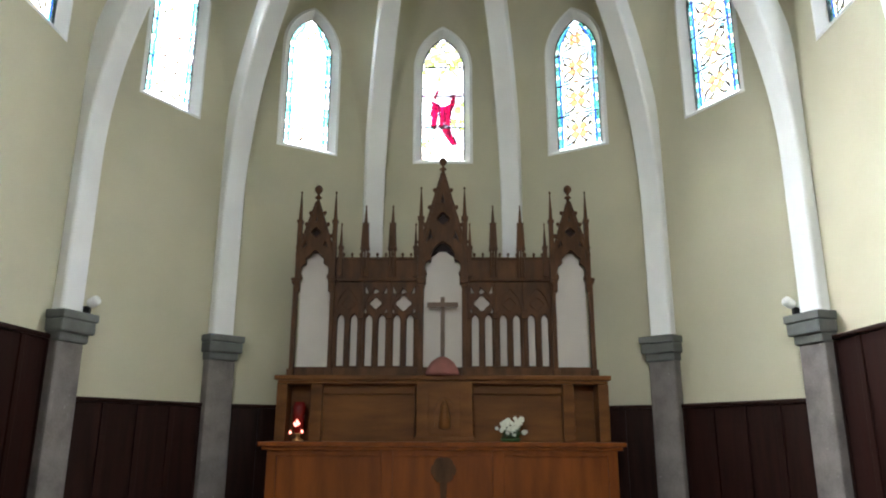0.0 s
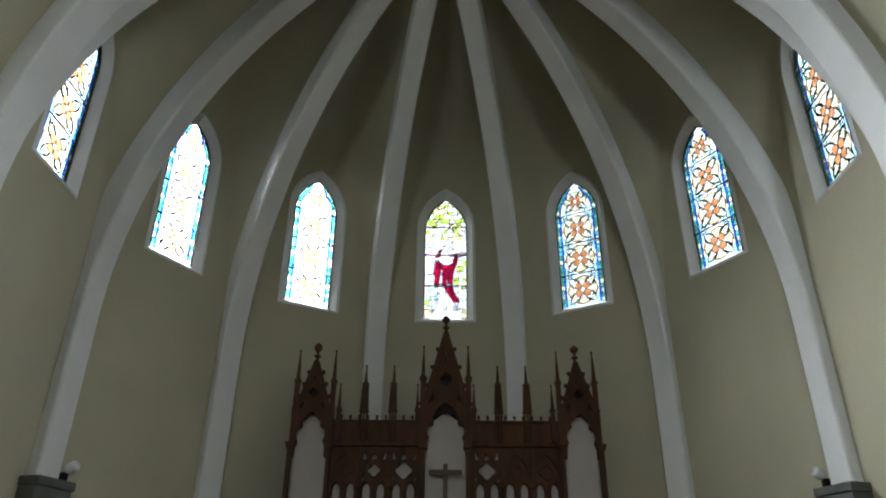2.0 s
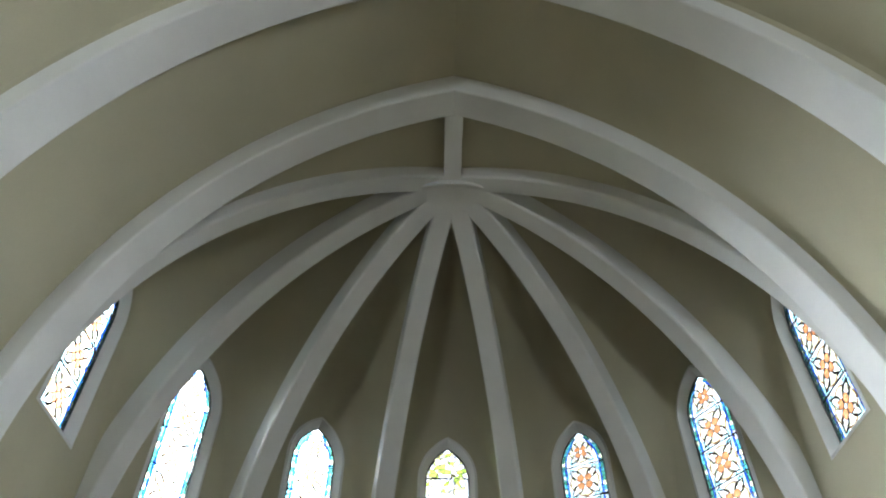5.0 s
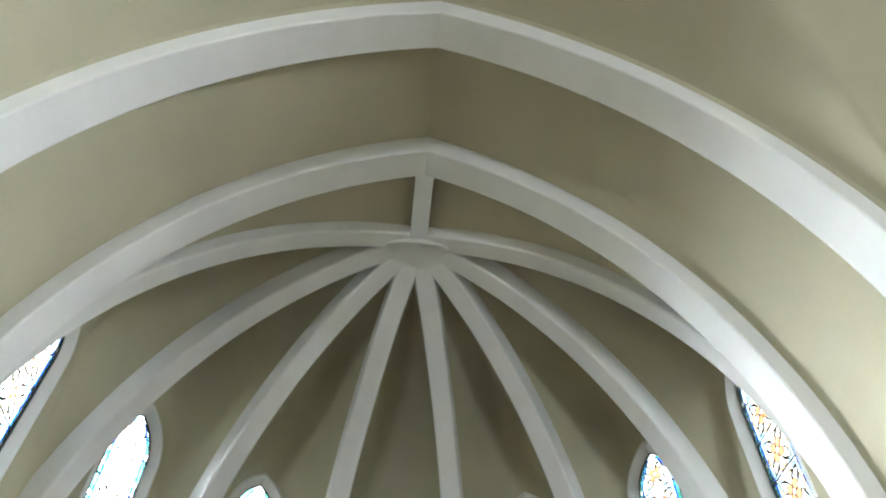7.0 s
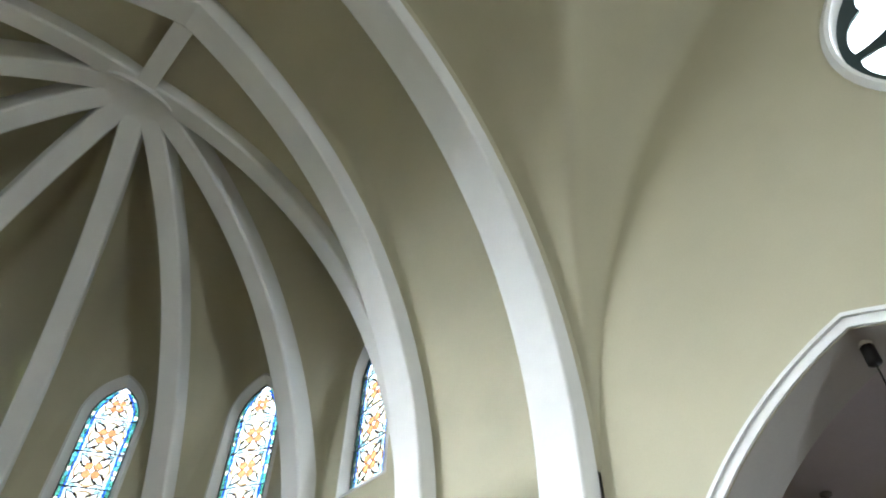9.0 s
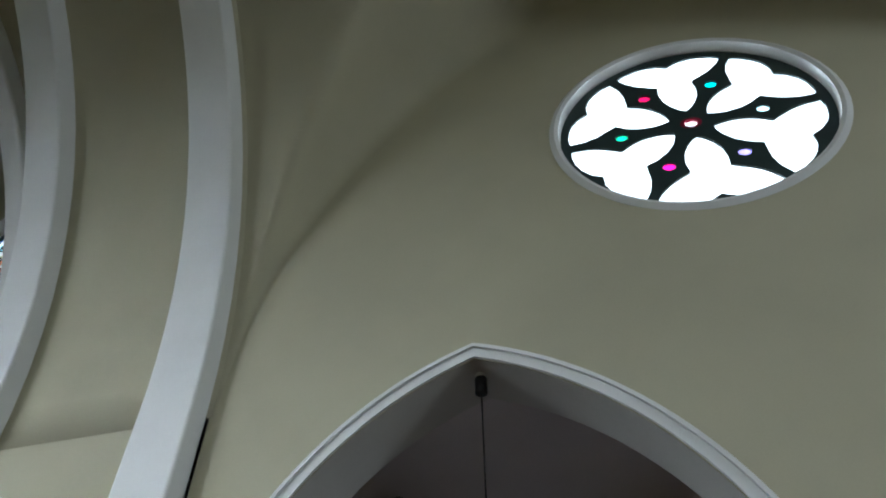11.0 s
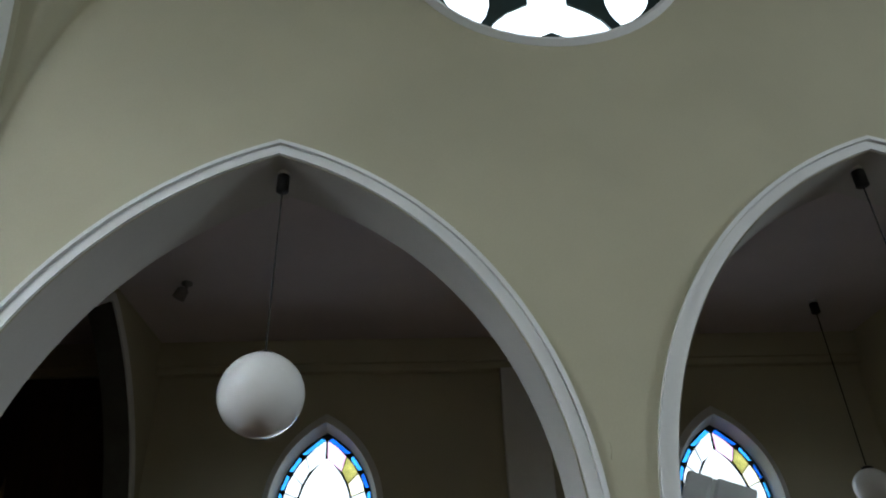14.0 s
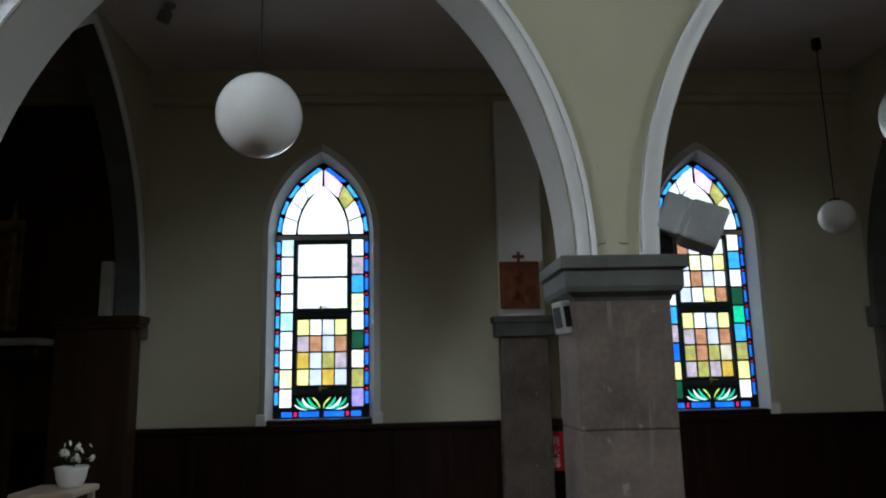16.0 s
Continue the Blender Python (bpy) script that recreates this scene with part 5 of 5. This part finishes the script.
altar = at_altar("high_altar", "red-brown polished wooden altar table with three panels", "altar", (0, 0, FLOOR_Z))
H0 = 1.47 - FLOOR_Z
part("mensa", box(boxed(-2.25, 2.25, -0.66, 0.22, H0 - 0.055, H0, 0.012), -2.21, 2.21, -0.62, 0.2, H0 - 0.1, H0 - 0.055, 0.012), REDWOOD, altar)
part("body", boxed(-2.14, 2.14, -0.54, 0.2, 0, H0 - 0.1), REDWOOD, altar)
for x0, x1 in ((-2.15, -2.03), (-0.74, -0.6), (0.62, 0.76), (2.03, 2.15)):
    part("stile", boxed(x0, x1, -0.57, -0.54, 0, H0 - 0.1, 0.008), REDWOOD, altar)
for x0, x1 in ((-2.05, -0.74), (-0.6, 0.62), (0.76, 2.05)):
    part("rail", boxed(x0, x1, -0.57, -0.54, H0 - 0.17, H0 - 0.1, 0.008), REDWOOD, altar)
plate("emblem", [foil((0.02, 0.52), 0.15, 6, 0.5, 5)], 0.03, OAK, altar, Matrix.Translation((0, -0.555, 0)) @ BASIS, 0.006, "dark carved emblem")
plate("emblem_stem", [[(-0.02, 0.40), (0.06, 0.40), (0.05, 0.2), (0.10, 0.12), (-0.06, 0.12), (-0.01, 0.2)]], 0.026, OAK, altar, Matrix.Translation((0, -0.553, 0)) @ BASIS, 0.006, "dark carved stem")

# red lamp in the side compartment
RED = material("red_lamp_glass", (0.16, 0.012, 0.01), 0.25, 0.1, 8, 40, 0.0)
FLAME = bpy.data.materials.new("lamp_flame")
FLAME.use_nodes = True
FLAME.node_tree.nodes["Principled BSDF"].inputs["Emission Color"].default_value = (1, 0.25, 0.18, 1)
FLAME.node_tree.nodes["Principled BSDF"].inputs["Emission Strength"].default_value = 3
lamp = at_altar("sanctuary_lamp", "small red glass sanctuary lamp burning on the altar", "lamp", (-1.875, -0.1, 1.47))
part("base", lathe(bmesh.new(), [(0.07, 0), (0.07, 0.02), (0.03, 0.04), (0.025, 0.08), (0.06, 0.1)], n=16), BRASS, lamp, "brass foot", smooth=True)
part("glass_cup", lathe(bmesh.new(), [(0.05, 0.1), (0.075, 0.2), (0.085, 0.42), (0.07, 0.5)], n=16), RED, lamp, "red glass cup", smooth=True)
for x, z in ((-0.03, 0.22), (0.0, 0.25), (0.02, 0.22), (-0.015, 0.2), (0.07, 0.12), (-0.08, 0.11)):
    part("flame", lathe(bmesh.new(), [(0.004, -0.02), (0.018, -0.006), (0.014, 0.012), (0.002, 0.024)], (x, -0.1, z), 8), FLAME, lamp, "small red flame", smooth=True)

# white flowers
LEAF = material("leaf_green", (0.05, 0.11, 0.035), 0.5, 0.25, 8, 50, 0.1)
PETAL = material("white_petal", (0.80, 0.82, 0.72), 0.7, 0.06, 10, 60, 0.05)


def leaf_mesh(bm, at, way, size):
    way = Vector(way).normalized()
    sd = way.cross(Vector((0, 0, 1)))
    sd = (sd if sd.length > 0.1 else Vector((1, 0, 0))).normalized() * size * 0.28
    up = sd.cross(way).normalized() * size * 0.1
    a = Vector(at)
    v = [bm.verts.new(p) for p in (a, a + way * size * 0.45 + sd + up, a + way * size, a + way * size * 0.45 - sd + up)]
    bm.faces.new(v[:3])
    bm.faces.new((v[0], v[2], v[3]))


def flowers(parent, n, spread_x, height, seed, r=0.028, base=0.0, leaves=60):
    rng = random.Random(seed)
    bm = bmesh.new()
    for i in range(leaves):
        a = rng.uniform(0, 2 * math.pi)
        leaf_mesh(bm, (rng.uniform(-0.4, 0.4) * spread_x, rng.uniform(-0.05, 0.05), base + rng.uniform(0, height * 0.4)), (math.cos(a), math.sin(a), rng.uniform(-0.1, 1.2)), rng.uniform(0.06, 0.13))
    part("foliage", bm, LEAF, parent, "dark green leaves")
    shared = None
    for i in range(n):
        x, z = rng.gauss(0, 0.45) * spread_x, base + height * rng.uniform(0.25, 1.0)
        y = rng.uniform(-0.10, 0.05)
        if shared is None:
            bm = bmesh.new()
            for j in range(6):
                a = 2 * math.pi * j / 6
                c = Vector((math.cos(a), 0, math.sin(a))) * r * 0.55
                vs = [bm.verts.new(c + Vector((math.cos(b) * r * 0.5, -0.3 * r if q % 2 else 0, math.sin(b) * r * 0.5))) for q, b in enumerate(2 * math.pi * k / 6 for k in range(6))]
                tip = bm.verts.new(c + Vector((0, -0.5 * r, 0)))
                for q in range(6):
                    bm.faces.new((vs[q], vs[(q + 1) % 6], tip))
            ob = part("blossom", bm, PETAL, parent, "white blossom")
            shared = ob.data
        else:
            ob = new("blossom", shared)
            ob.parent = parent
        ob.matrix_basis = pose(x, y, z, rng.uniform(-40, 30), rng.uniform(0, 60), rng.uniform(-50, 50)) @ Matrix.Scale(rng.uniform(0.7, 1.4), 4)


fl = at_altar("flower_arrangement", "low arrangement of white flowers on the altar", "flowers", (0.86, -0.42, 1.47))
part("dish", lathe(bmesh.new(), [(0.10, 0), (0.13, 0.03), (0.12, 0.045)], n=16), LEAF, fl, "dark green dish", smooth=True)
flowers(fl, 34, 0.22, 0.26, 5, 0.034, 0.03, 90)

# ---- pendant lamps of arcade and aisle ----
GLOBE = material("opal_glass", (0.80, 0.80, 0.78), 0.25, 0.03, 2, 30, 0.0)
BLACK = material("black_metal", (0.02, 0.02, 0.02), 0.45, 0.1, 8, 40, 0.1, metal=0.5)


def pendant(x, y, top, gz, r, can_len=0.16):
    p = empty("pendant_lamp", (x, y, top))
    tagged(p, "white opal glass globe hanging on a thin dark cord", "pendant lamp", "globe lamps")
    part("rose_cap", lathe(bmesh.new(), [(0.045, 0), (0.045, -0.03), (0.042, -0.032)], n=16), GLOBE, p, "white ceiling cap", smooth=True)
    part("canister", lathe(bmesh.new(), [(0.042, -0.03), (0.045, -0.035), (0.045, -can_len), (0.03, -can_len - 0.01)], n=16), BLACK, p, "black canister", smooth=True)
    part("cord", lathe(bmesh.new(), [(0.006, -can_len), (0.006, gz + r - top)], n=8), BLACK, p)
    part("neck", lathe(bmesh.new(), [(0.03, gz + r - top + 0.02), (0.05, gz + r - top + 0.01), (0.06, gz + r - top - 0.02)], n=16), BLACK, p, smooth=True)
    prof = [(max(0.003, r * math.sin(math.pi * i / 24)), gz - top - r * math.cos(math.pi * i / 24)) for i in range(25)]
    part("globe", lathe(bmesh.new(), prof, n=40), GLOBE, p, "opal glass globe", smooth=True)


pendant(NAVE + 0.19, ARC_Y, 4.635, 3.0, 0.255)
pendant(NAVE + 0.19, ARC_Y - SPACING, 4.635, 3.0, 0.255)
pendant(6.62, -4.16, AISLE_CEIL, 2.86, 0.165, 0.14)
SPOTGREY = material("dusty_grey_metal", (0.22, 0.21, 0.20), 0.7, 0.1, 5, 40, 0.0)
spot = empty("ceiling_spot", (6.03, 2.1, AISLE_CEIL))
tagged(spot, "small grey spotlight under the aisle ceiling", "spotlight")
part("mount", lathe(bmesh.new(), [(0.05, 0), (0.05, -0.02), (0.015, -0.03), (0.015, -0.07)], n=14), SPOTGREY, spot, smooth=True)
part("head", lathe(bmesh.new(), [(0.03, -0.06), (0.055, -0.08), (0.06, -0.17)], (0, 0, 0), 14, Matrix.Rotation(radians(20), 3, "X")), SPOTGREY, spot, smooth=True)

# small white floodlights beside the ribs
for sg in (-1, 1):
    a = sg * 2.5 * STEP
    out = Vector((math.sin(a), math.cos(a), 0))
    q = Vector((0, YC, 0)) + out * 4.16 - Vector((math.cos(a), -math.sin(a), 0)) * sg * 0.24
    fl2 = empty("floodlight", (q.x, q.y, CAP_Z + 0.02), -math.degrees(a))
    tagged(fl2, "small white floodlight on a bracket above the capital", "floodlight", "sanctuary floodlights")
    part("bracket", boxed(-0.02, 0.02, -0.02, 0.08, 0.0, 0.09, 0.005), BLACK, fl2, "dark bracket")
    part("head", lathe(bmesh.new(), [(0.03, -0.03), (0.055, 0.0), (0.058, 0.08), (0.05, 0.1)], (0, -0.02, 0.12), 16, Matrix.Rotation(radians(65), 3, "X")), GLOBE, fl2, "white lamp head", smooth=True)

# ---- things on the pier and the aisle wall ----
GREYP = material("grey_plastic", (0.42, 0.43, 0.42), 0.5, 0.06, 4, 60, 0.1)
GRILLE = material("speaker_cloth", (0.33, 0.34, 0.34), 0.8, 0.1, 8, 120, 0.4)
spk = empty("loudspeaker", (NAVE + 0.03, -1.62, 2.28))
spk.matrix_world = pose(NAVE + 0.03, -1.63, 2.275, 0, 0, 0) @ pose(0, 0, 0, 24, 8, -14)
tagged(spk, "grey box loudspeaker tilted on a bracket above the pier", "loudspeaker")
part("cabinet", boxed(-0.095, 0.095, 0.032, 0.17, -0.12, 0.12, 0.02), GRILLE, spk)
part("seam", boxed(-0.088, 0.088, 0.016, 0.034, -0.112, 0.112), GREYP, spk, "dark seam")
part("front_grille", boxed(-0.1, 0.1, -0.19, 0.018, -0.125, 0.125, 0.02), GRILLE, spk, "pale speaker grille")
brk = empty("speaker_bracket", (NAVE + 0.05, -1.47, PIER_Z))
tagged(brk, "black metal bracket of the loudspeaker", "bracket")
part("plate", boxed(-0.05, 0.05, -0.05, 0.06, 0.0, 0.012, 0.003), BLACK, brk)
part("arm", boxed(-0.012, 0.012, -0.06, 0.04, 0.012, 0.14, 0.003), BLACK, brk)
panel = empty("wall_speaker_box")
panel.matrix_world = pose(4.13, PIER_Y + 0.278, 1.655, 0, 0, 0) @ pose(0, 0, 0, -7, 0, 12)
tagged(panel, "small grey box with a dark screen on the pier", "control box")
part("case", boxed(-0.07, 0.07, -0.012, 0.05, 0, 0.185, 0.012), GREYP, panel)
part("screen", boxed(-0.05, 0.05, 0.05, 0.054, 0.035, 0.155, 0.002), BLACK, panel, "dark screen")
part("side_screen", boxed(-0.073, -0.07, 0.0, 0.04, 0.035, 0.155, 0.001), BLACK, panel, "dark side vent")

st = empty("station_plaque")
st.matrix_world = pose(AISLE - 0.135, PIER_Y + 0.04, 2.09, 0, 0, -90)
tagged(st, "carved brown wooden plaque with a small cross on the pilaster", "plaque")
RELIEF = material("carved_red_wood", (0.22, 0.075, 0.035), 0.5, 0.3, 9, 40, 0.6)
part("board", boxed(-0.205, 0.205, -0.04, 0, 0, 0.49, 0.01), RELIEF, st)
for x0, x1, z0, z1 in ((-0.205, 0.205, 0, 0.03), (-0.205, 0.205, 0.46, 0.49), (-0.205, -0.175, 0.03, 0.46), (0.175, 0.205, 0.03, 0.46)):
    part("frame_strip", boxed(x0, x1, -0.06, -0.04, z0, z1, 0.006), RELIEF, st)
for x, z, r in ((-0.03, 0.28, 0.06), (0.05, 0.2, 0.07), (-0.06, 0.14, 0.06), (0.09, 0.1, 0.05), (0.0, 0.36, 0.045)):
    part("relief", lathe(bmesh.new(), [(r, 0), (r * 0.9, 0.02), (r * 0.5, 0.035), (0.003, 0.04)], (x, -0.04, z), 10, Matrix.Rotation(radians(90), 3, "X")), RELIEF, st, smooth=True)
part("cross_upright", boxed(-0.015, 0.015, -0.03, -0.01, 0.49, 0.6, 0.004), RELIEF, st)
part("cross_bar", boxed(-0.062, 0.062, -0.03, -0.01, 0.53, 0.565, 0.004), RELIEF, st)

SIGNRED = material("sign_red", (0.55, 0.02, 0.03), 0.4, 0.05, 6, 40, 0.0)
sign = empty("fire_sign", (AISLE - 0.01, -1.60, 0.45))
sign.matrix_world = pose(AISLE - 0.09, -1.52, 0.45, 0, 0, -90)
tagged(sign, "red fire extinguisher sign with white characters on the wainscot", "sign")
part("board", boxed(-0.12, 0.12, -0.02, 0.08, 0, 0.38, 0.008), SIGNRED, sign)
for row, ch in enumerate("\u6d88\u706b\u5668"):
    fc = bpy.data.curves.new("lettering", "FONT")
    fc.body, fc.size, fc.align_x, fc.extrude = ch, 0.105, "CENTER", 0.001
    tmp = bpy.data.objects.new("lettering", fc)
    me = bpy.data.meshes.new_from_object(tmp)
    bpy.data.objects.remove(tmp)
    me.transform(Matrix.Translation((-0.06, -0.022, 0.255 - 0.108 * row)) @ BASIS)
    me.materials.append(WHITE)
    lt = new("lettering", me)
    lt.parent = sign

# ---- side chapel, seen through the aisle arch ----
CHAPEL = material("chapel_panelling", (0.06, 0.032, 0.016), 0.5, 0.25, 2, 25, 0.2, grain=(5, 5, 0.7))
bm = boxed(AISLE - 0.06, AISLE - 0.004, 3.0, 5.6, 0.96, 4.37)
structure(finish("chapel_panelling", bm, CHAPEL), "dark brown wooden panelling of the side chapel", "panelling")
bm = boxed(NAVE + 0.55, AISLE - 0.06, 5.52, 5.598, 0, 4.73)
structure(finish("chapel_panelling_end", bm, CHAPEL), "dark brown wooden panelling behind the side altar", "panelling")
MARBLE = material("grey_marble", (0.58, 0.57, 0.54), 0.35, 0.15, 4, 30, 0.1)
side = empty("side_altar", (6.85, 4.9, 0))
tagged(side, "dark wooden side altar with a rounded marble shelf", "altar")
part("body", boxed(-0.9, 0.62, -0.3, 0.6, 0, 1.72, 0.02), CHAPEL, side)
part("cornice", boxed(-0.95, 0.66, -0.36, 0.6, 1.72, 1.80, 0.02), CHAPEL, side)
part("shelf", boxed(-0.95, 0.45, -0.42, 0.6, 1.80, 1.88, 0.03), MARBLE, side, "grey marble shelf")
PALEST = material("pale_painted_wood", (0.45, 0.42, 0.36), 0.6, 0.1, 4, 40, 0.1)
cand = finish("pale_pillar", boxed(-0.05, 0.05, -0.055, 0.055, 0, 0.57, 0.01), PALEST)
cand.location = (7.4, 3.075, 2.07)
tagged(cand, "slim pale square pillar on a dark cabinet", "pillar")
cab = empty("side_cabinet", (7.36, 3.2, 0))
tagged(cab, "dark wooden cabinet against the chapel panelling", "cabinet")
part("body", boxed(-0.14, 0.09, -0.47, 0.28, 0, 1.95, 0.015), CHAPEL, cab)
part("top", box(boxed(-0.17, 0.09, -0.52, 0.3, 1.95, 2.0, 0.015), -0.2, 0.09, -0.56, 0.3, 2.0, 2.07, 0.02), CHAPEL, cab)
GILT = material("worn_gilt_wood", (0.30, 0.19, 0.07), 0.4, 0.4, 8, 50, 0.4)
shrine = empty("carved_shrine", (7.4, 4.28, 0))
tagged(shrine, "dark gilded carved shrine standing in the side chapel", "shrine")
part("plinth", boxed(-0.12, 0.09, -0.34, 0.34, 0, 1.95, 0.02), CHAPEL, shrine)
part("back_board", boxed(0.03, 0.08, -0.3, 0.3, 1.95, 3.1, 0.01), GILT, shrine)
for y in (-0.27, 0.0, 0.27):
    part("post", lathe(bmesh.new(), [(0.035, 1.95), (0.035, 2.0), (0.02, 2.03), (0.022, 2.7), (0.036, 2.74), (0.03, 3.1), (0.004, 3.3)], (-0.07, y, 0), 10), GILT, shrine, smooth=True)
part("shelf", boxed(-0.4, 0.085, -0.76, 0.42, 1.79, 1.86, 0.03), MARBLE, shrine, "grey marble shelf")
part("cornice", boxed(-0.32, 0.085, -0.72, 0.4, 1.66, 1.79, 0.03), CHAPEL, shrine)
part("canopy", boxed(-0.11, 0.08, -0.32, 0.32, 2.98, 3.06, 0.015), GILT, shrine)
stand = empty("flower_stand", (4.98, 2.16, 0))
tagged(stand, "small pale wooden stand with a rounded top", "stand")
PALEW = material("pale_wood", (0.42, 0.33, 0.26), 0.5, 0.12, 3, 30, 0.2)
part("top", boxed(-0.24, 0.16, -0.07, 0.33, 0.72, 0.765, 0.02), PALEW, stand)
for x in (-0.2, 0.12):
    for y in (-0.03, 0.29):
        part("leg", boxed(x - 0.018, x + 0.018, y - 0.018, y + 0.018, 0, 0.72, 0.004), PALEW, stand)
pot = empty("flower_pot", (4.98, 2.215, 0.765))
tagged(pot, "white ribbed pot with white flowers on a stand", "flower pot")
part("pot", lathe(bmesh.new(), [(0.06, 0), (0.075, 0.012), (0.092, 0.06), (0.098, 0.105), (0.106, 0.125), (0.1, 0.13), (0.088, 0.11)], n=28), GLOBE, pot, "white pot", smooth=True)
part("soil", lathe(bmesh.new(), [(0.09, 0.11), (0.05, 0.114), (0.003, 0.116)], n=16), LEAF, pot)
flowers(pot, 18, 0.2, 0.15, 9, 0.019, 0.13, 22)

# hairline cracks in the plaster above the pier
CRACK = material("crack_shadow", (0.05, 0.045, 0.035), 0.9, 0.1, 8, 40, 0.0)
for pts in (((-1.07, 2.13), (-1.09, 2.15), (-1.125, 2.155), (-1.135, 2.19)), ((-1.20, 2.16), (-1.225, 2.15), (-1.26, 2.152), (-1.262, 2.175)), ((-1.10, 2.52), (-1.112, 2.58), (-1.105, 2.62))):
    bm = bmesh.new()
    for (y0, z0), (y1, z1) in zip(pts, pts[1:]):
        bm.faces.new([bm.verts.new((NAVE - 0.0015, y, z)) for y, z in ((y0, z0 - 0.003), (y1, z1 - 0.003), (y1, z1 + 0.003), (y0, z0 + 0.003))])
    tagged(finish("plaster_crack", bm, CRACK), "hairline crack in the plaster above the pier", "crack", "plaster cracks", "structure")
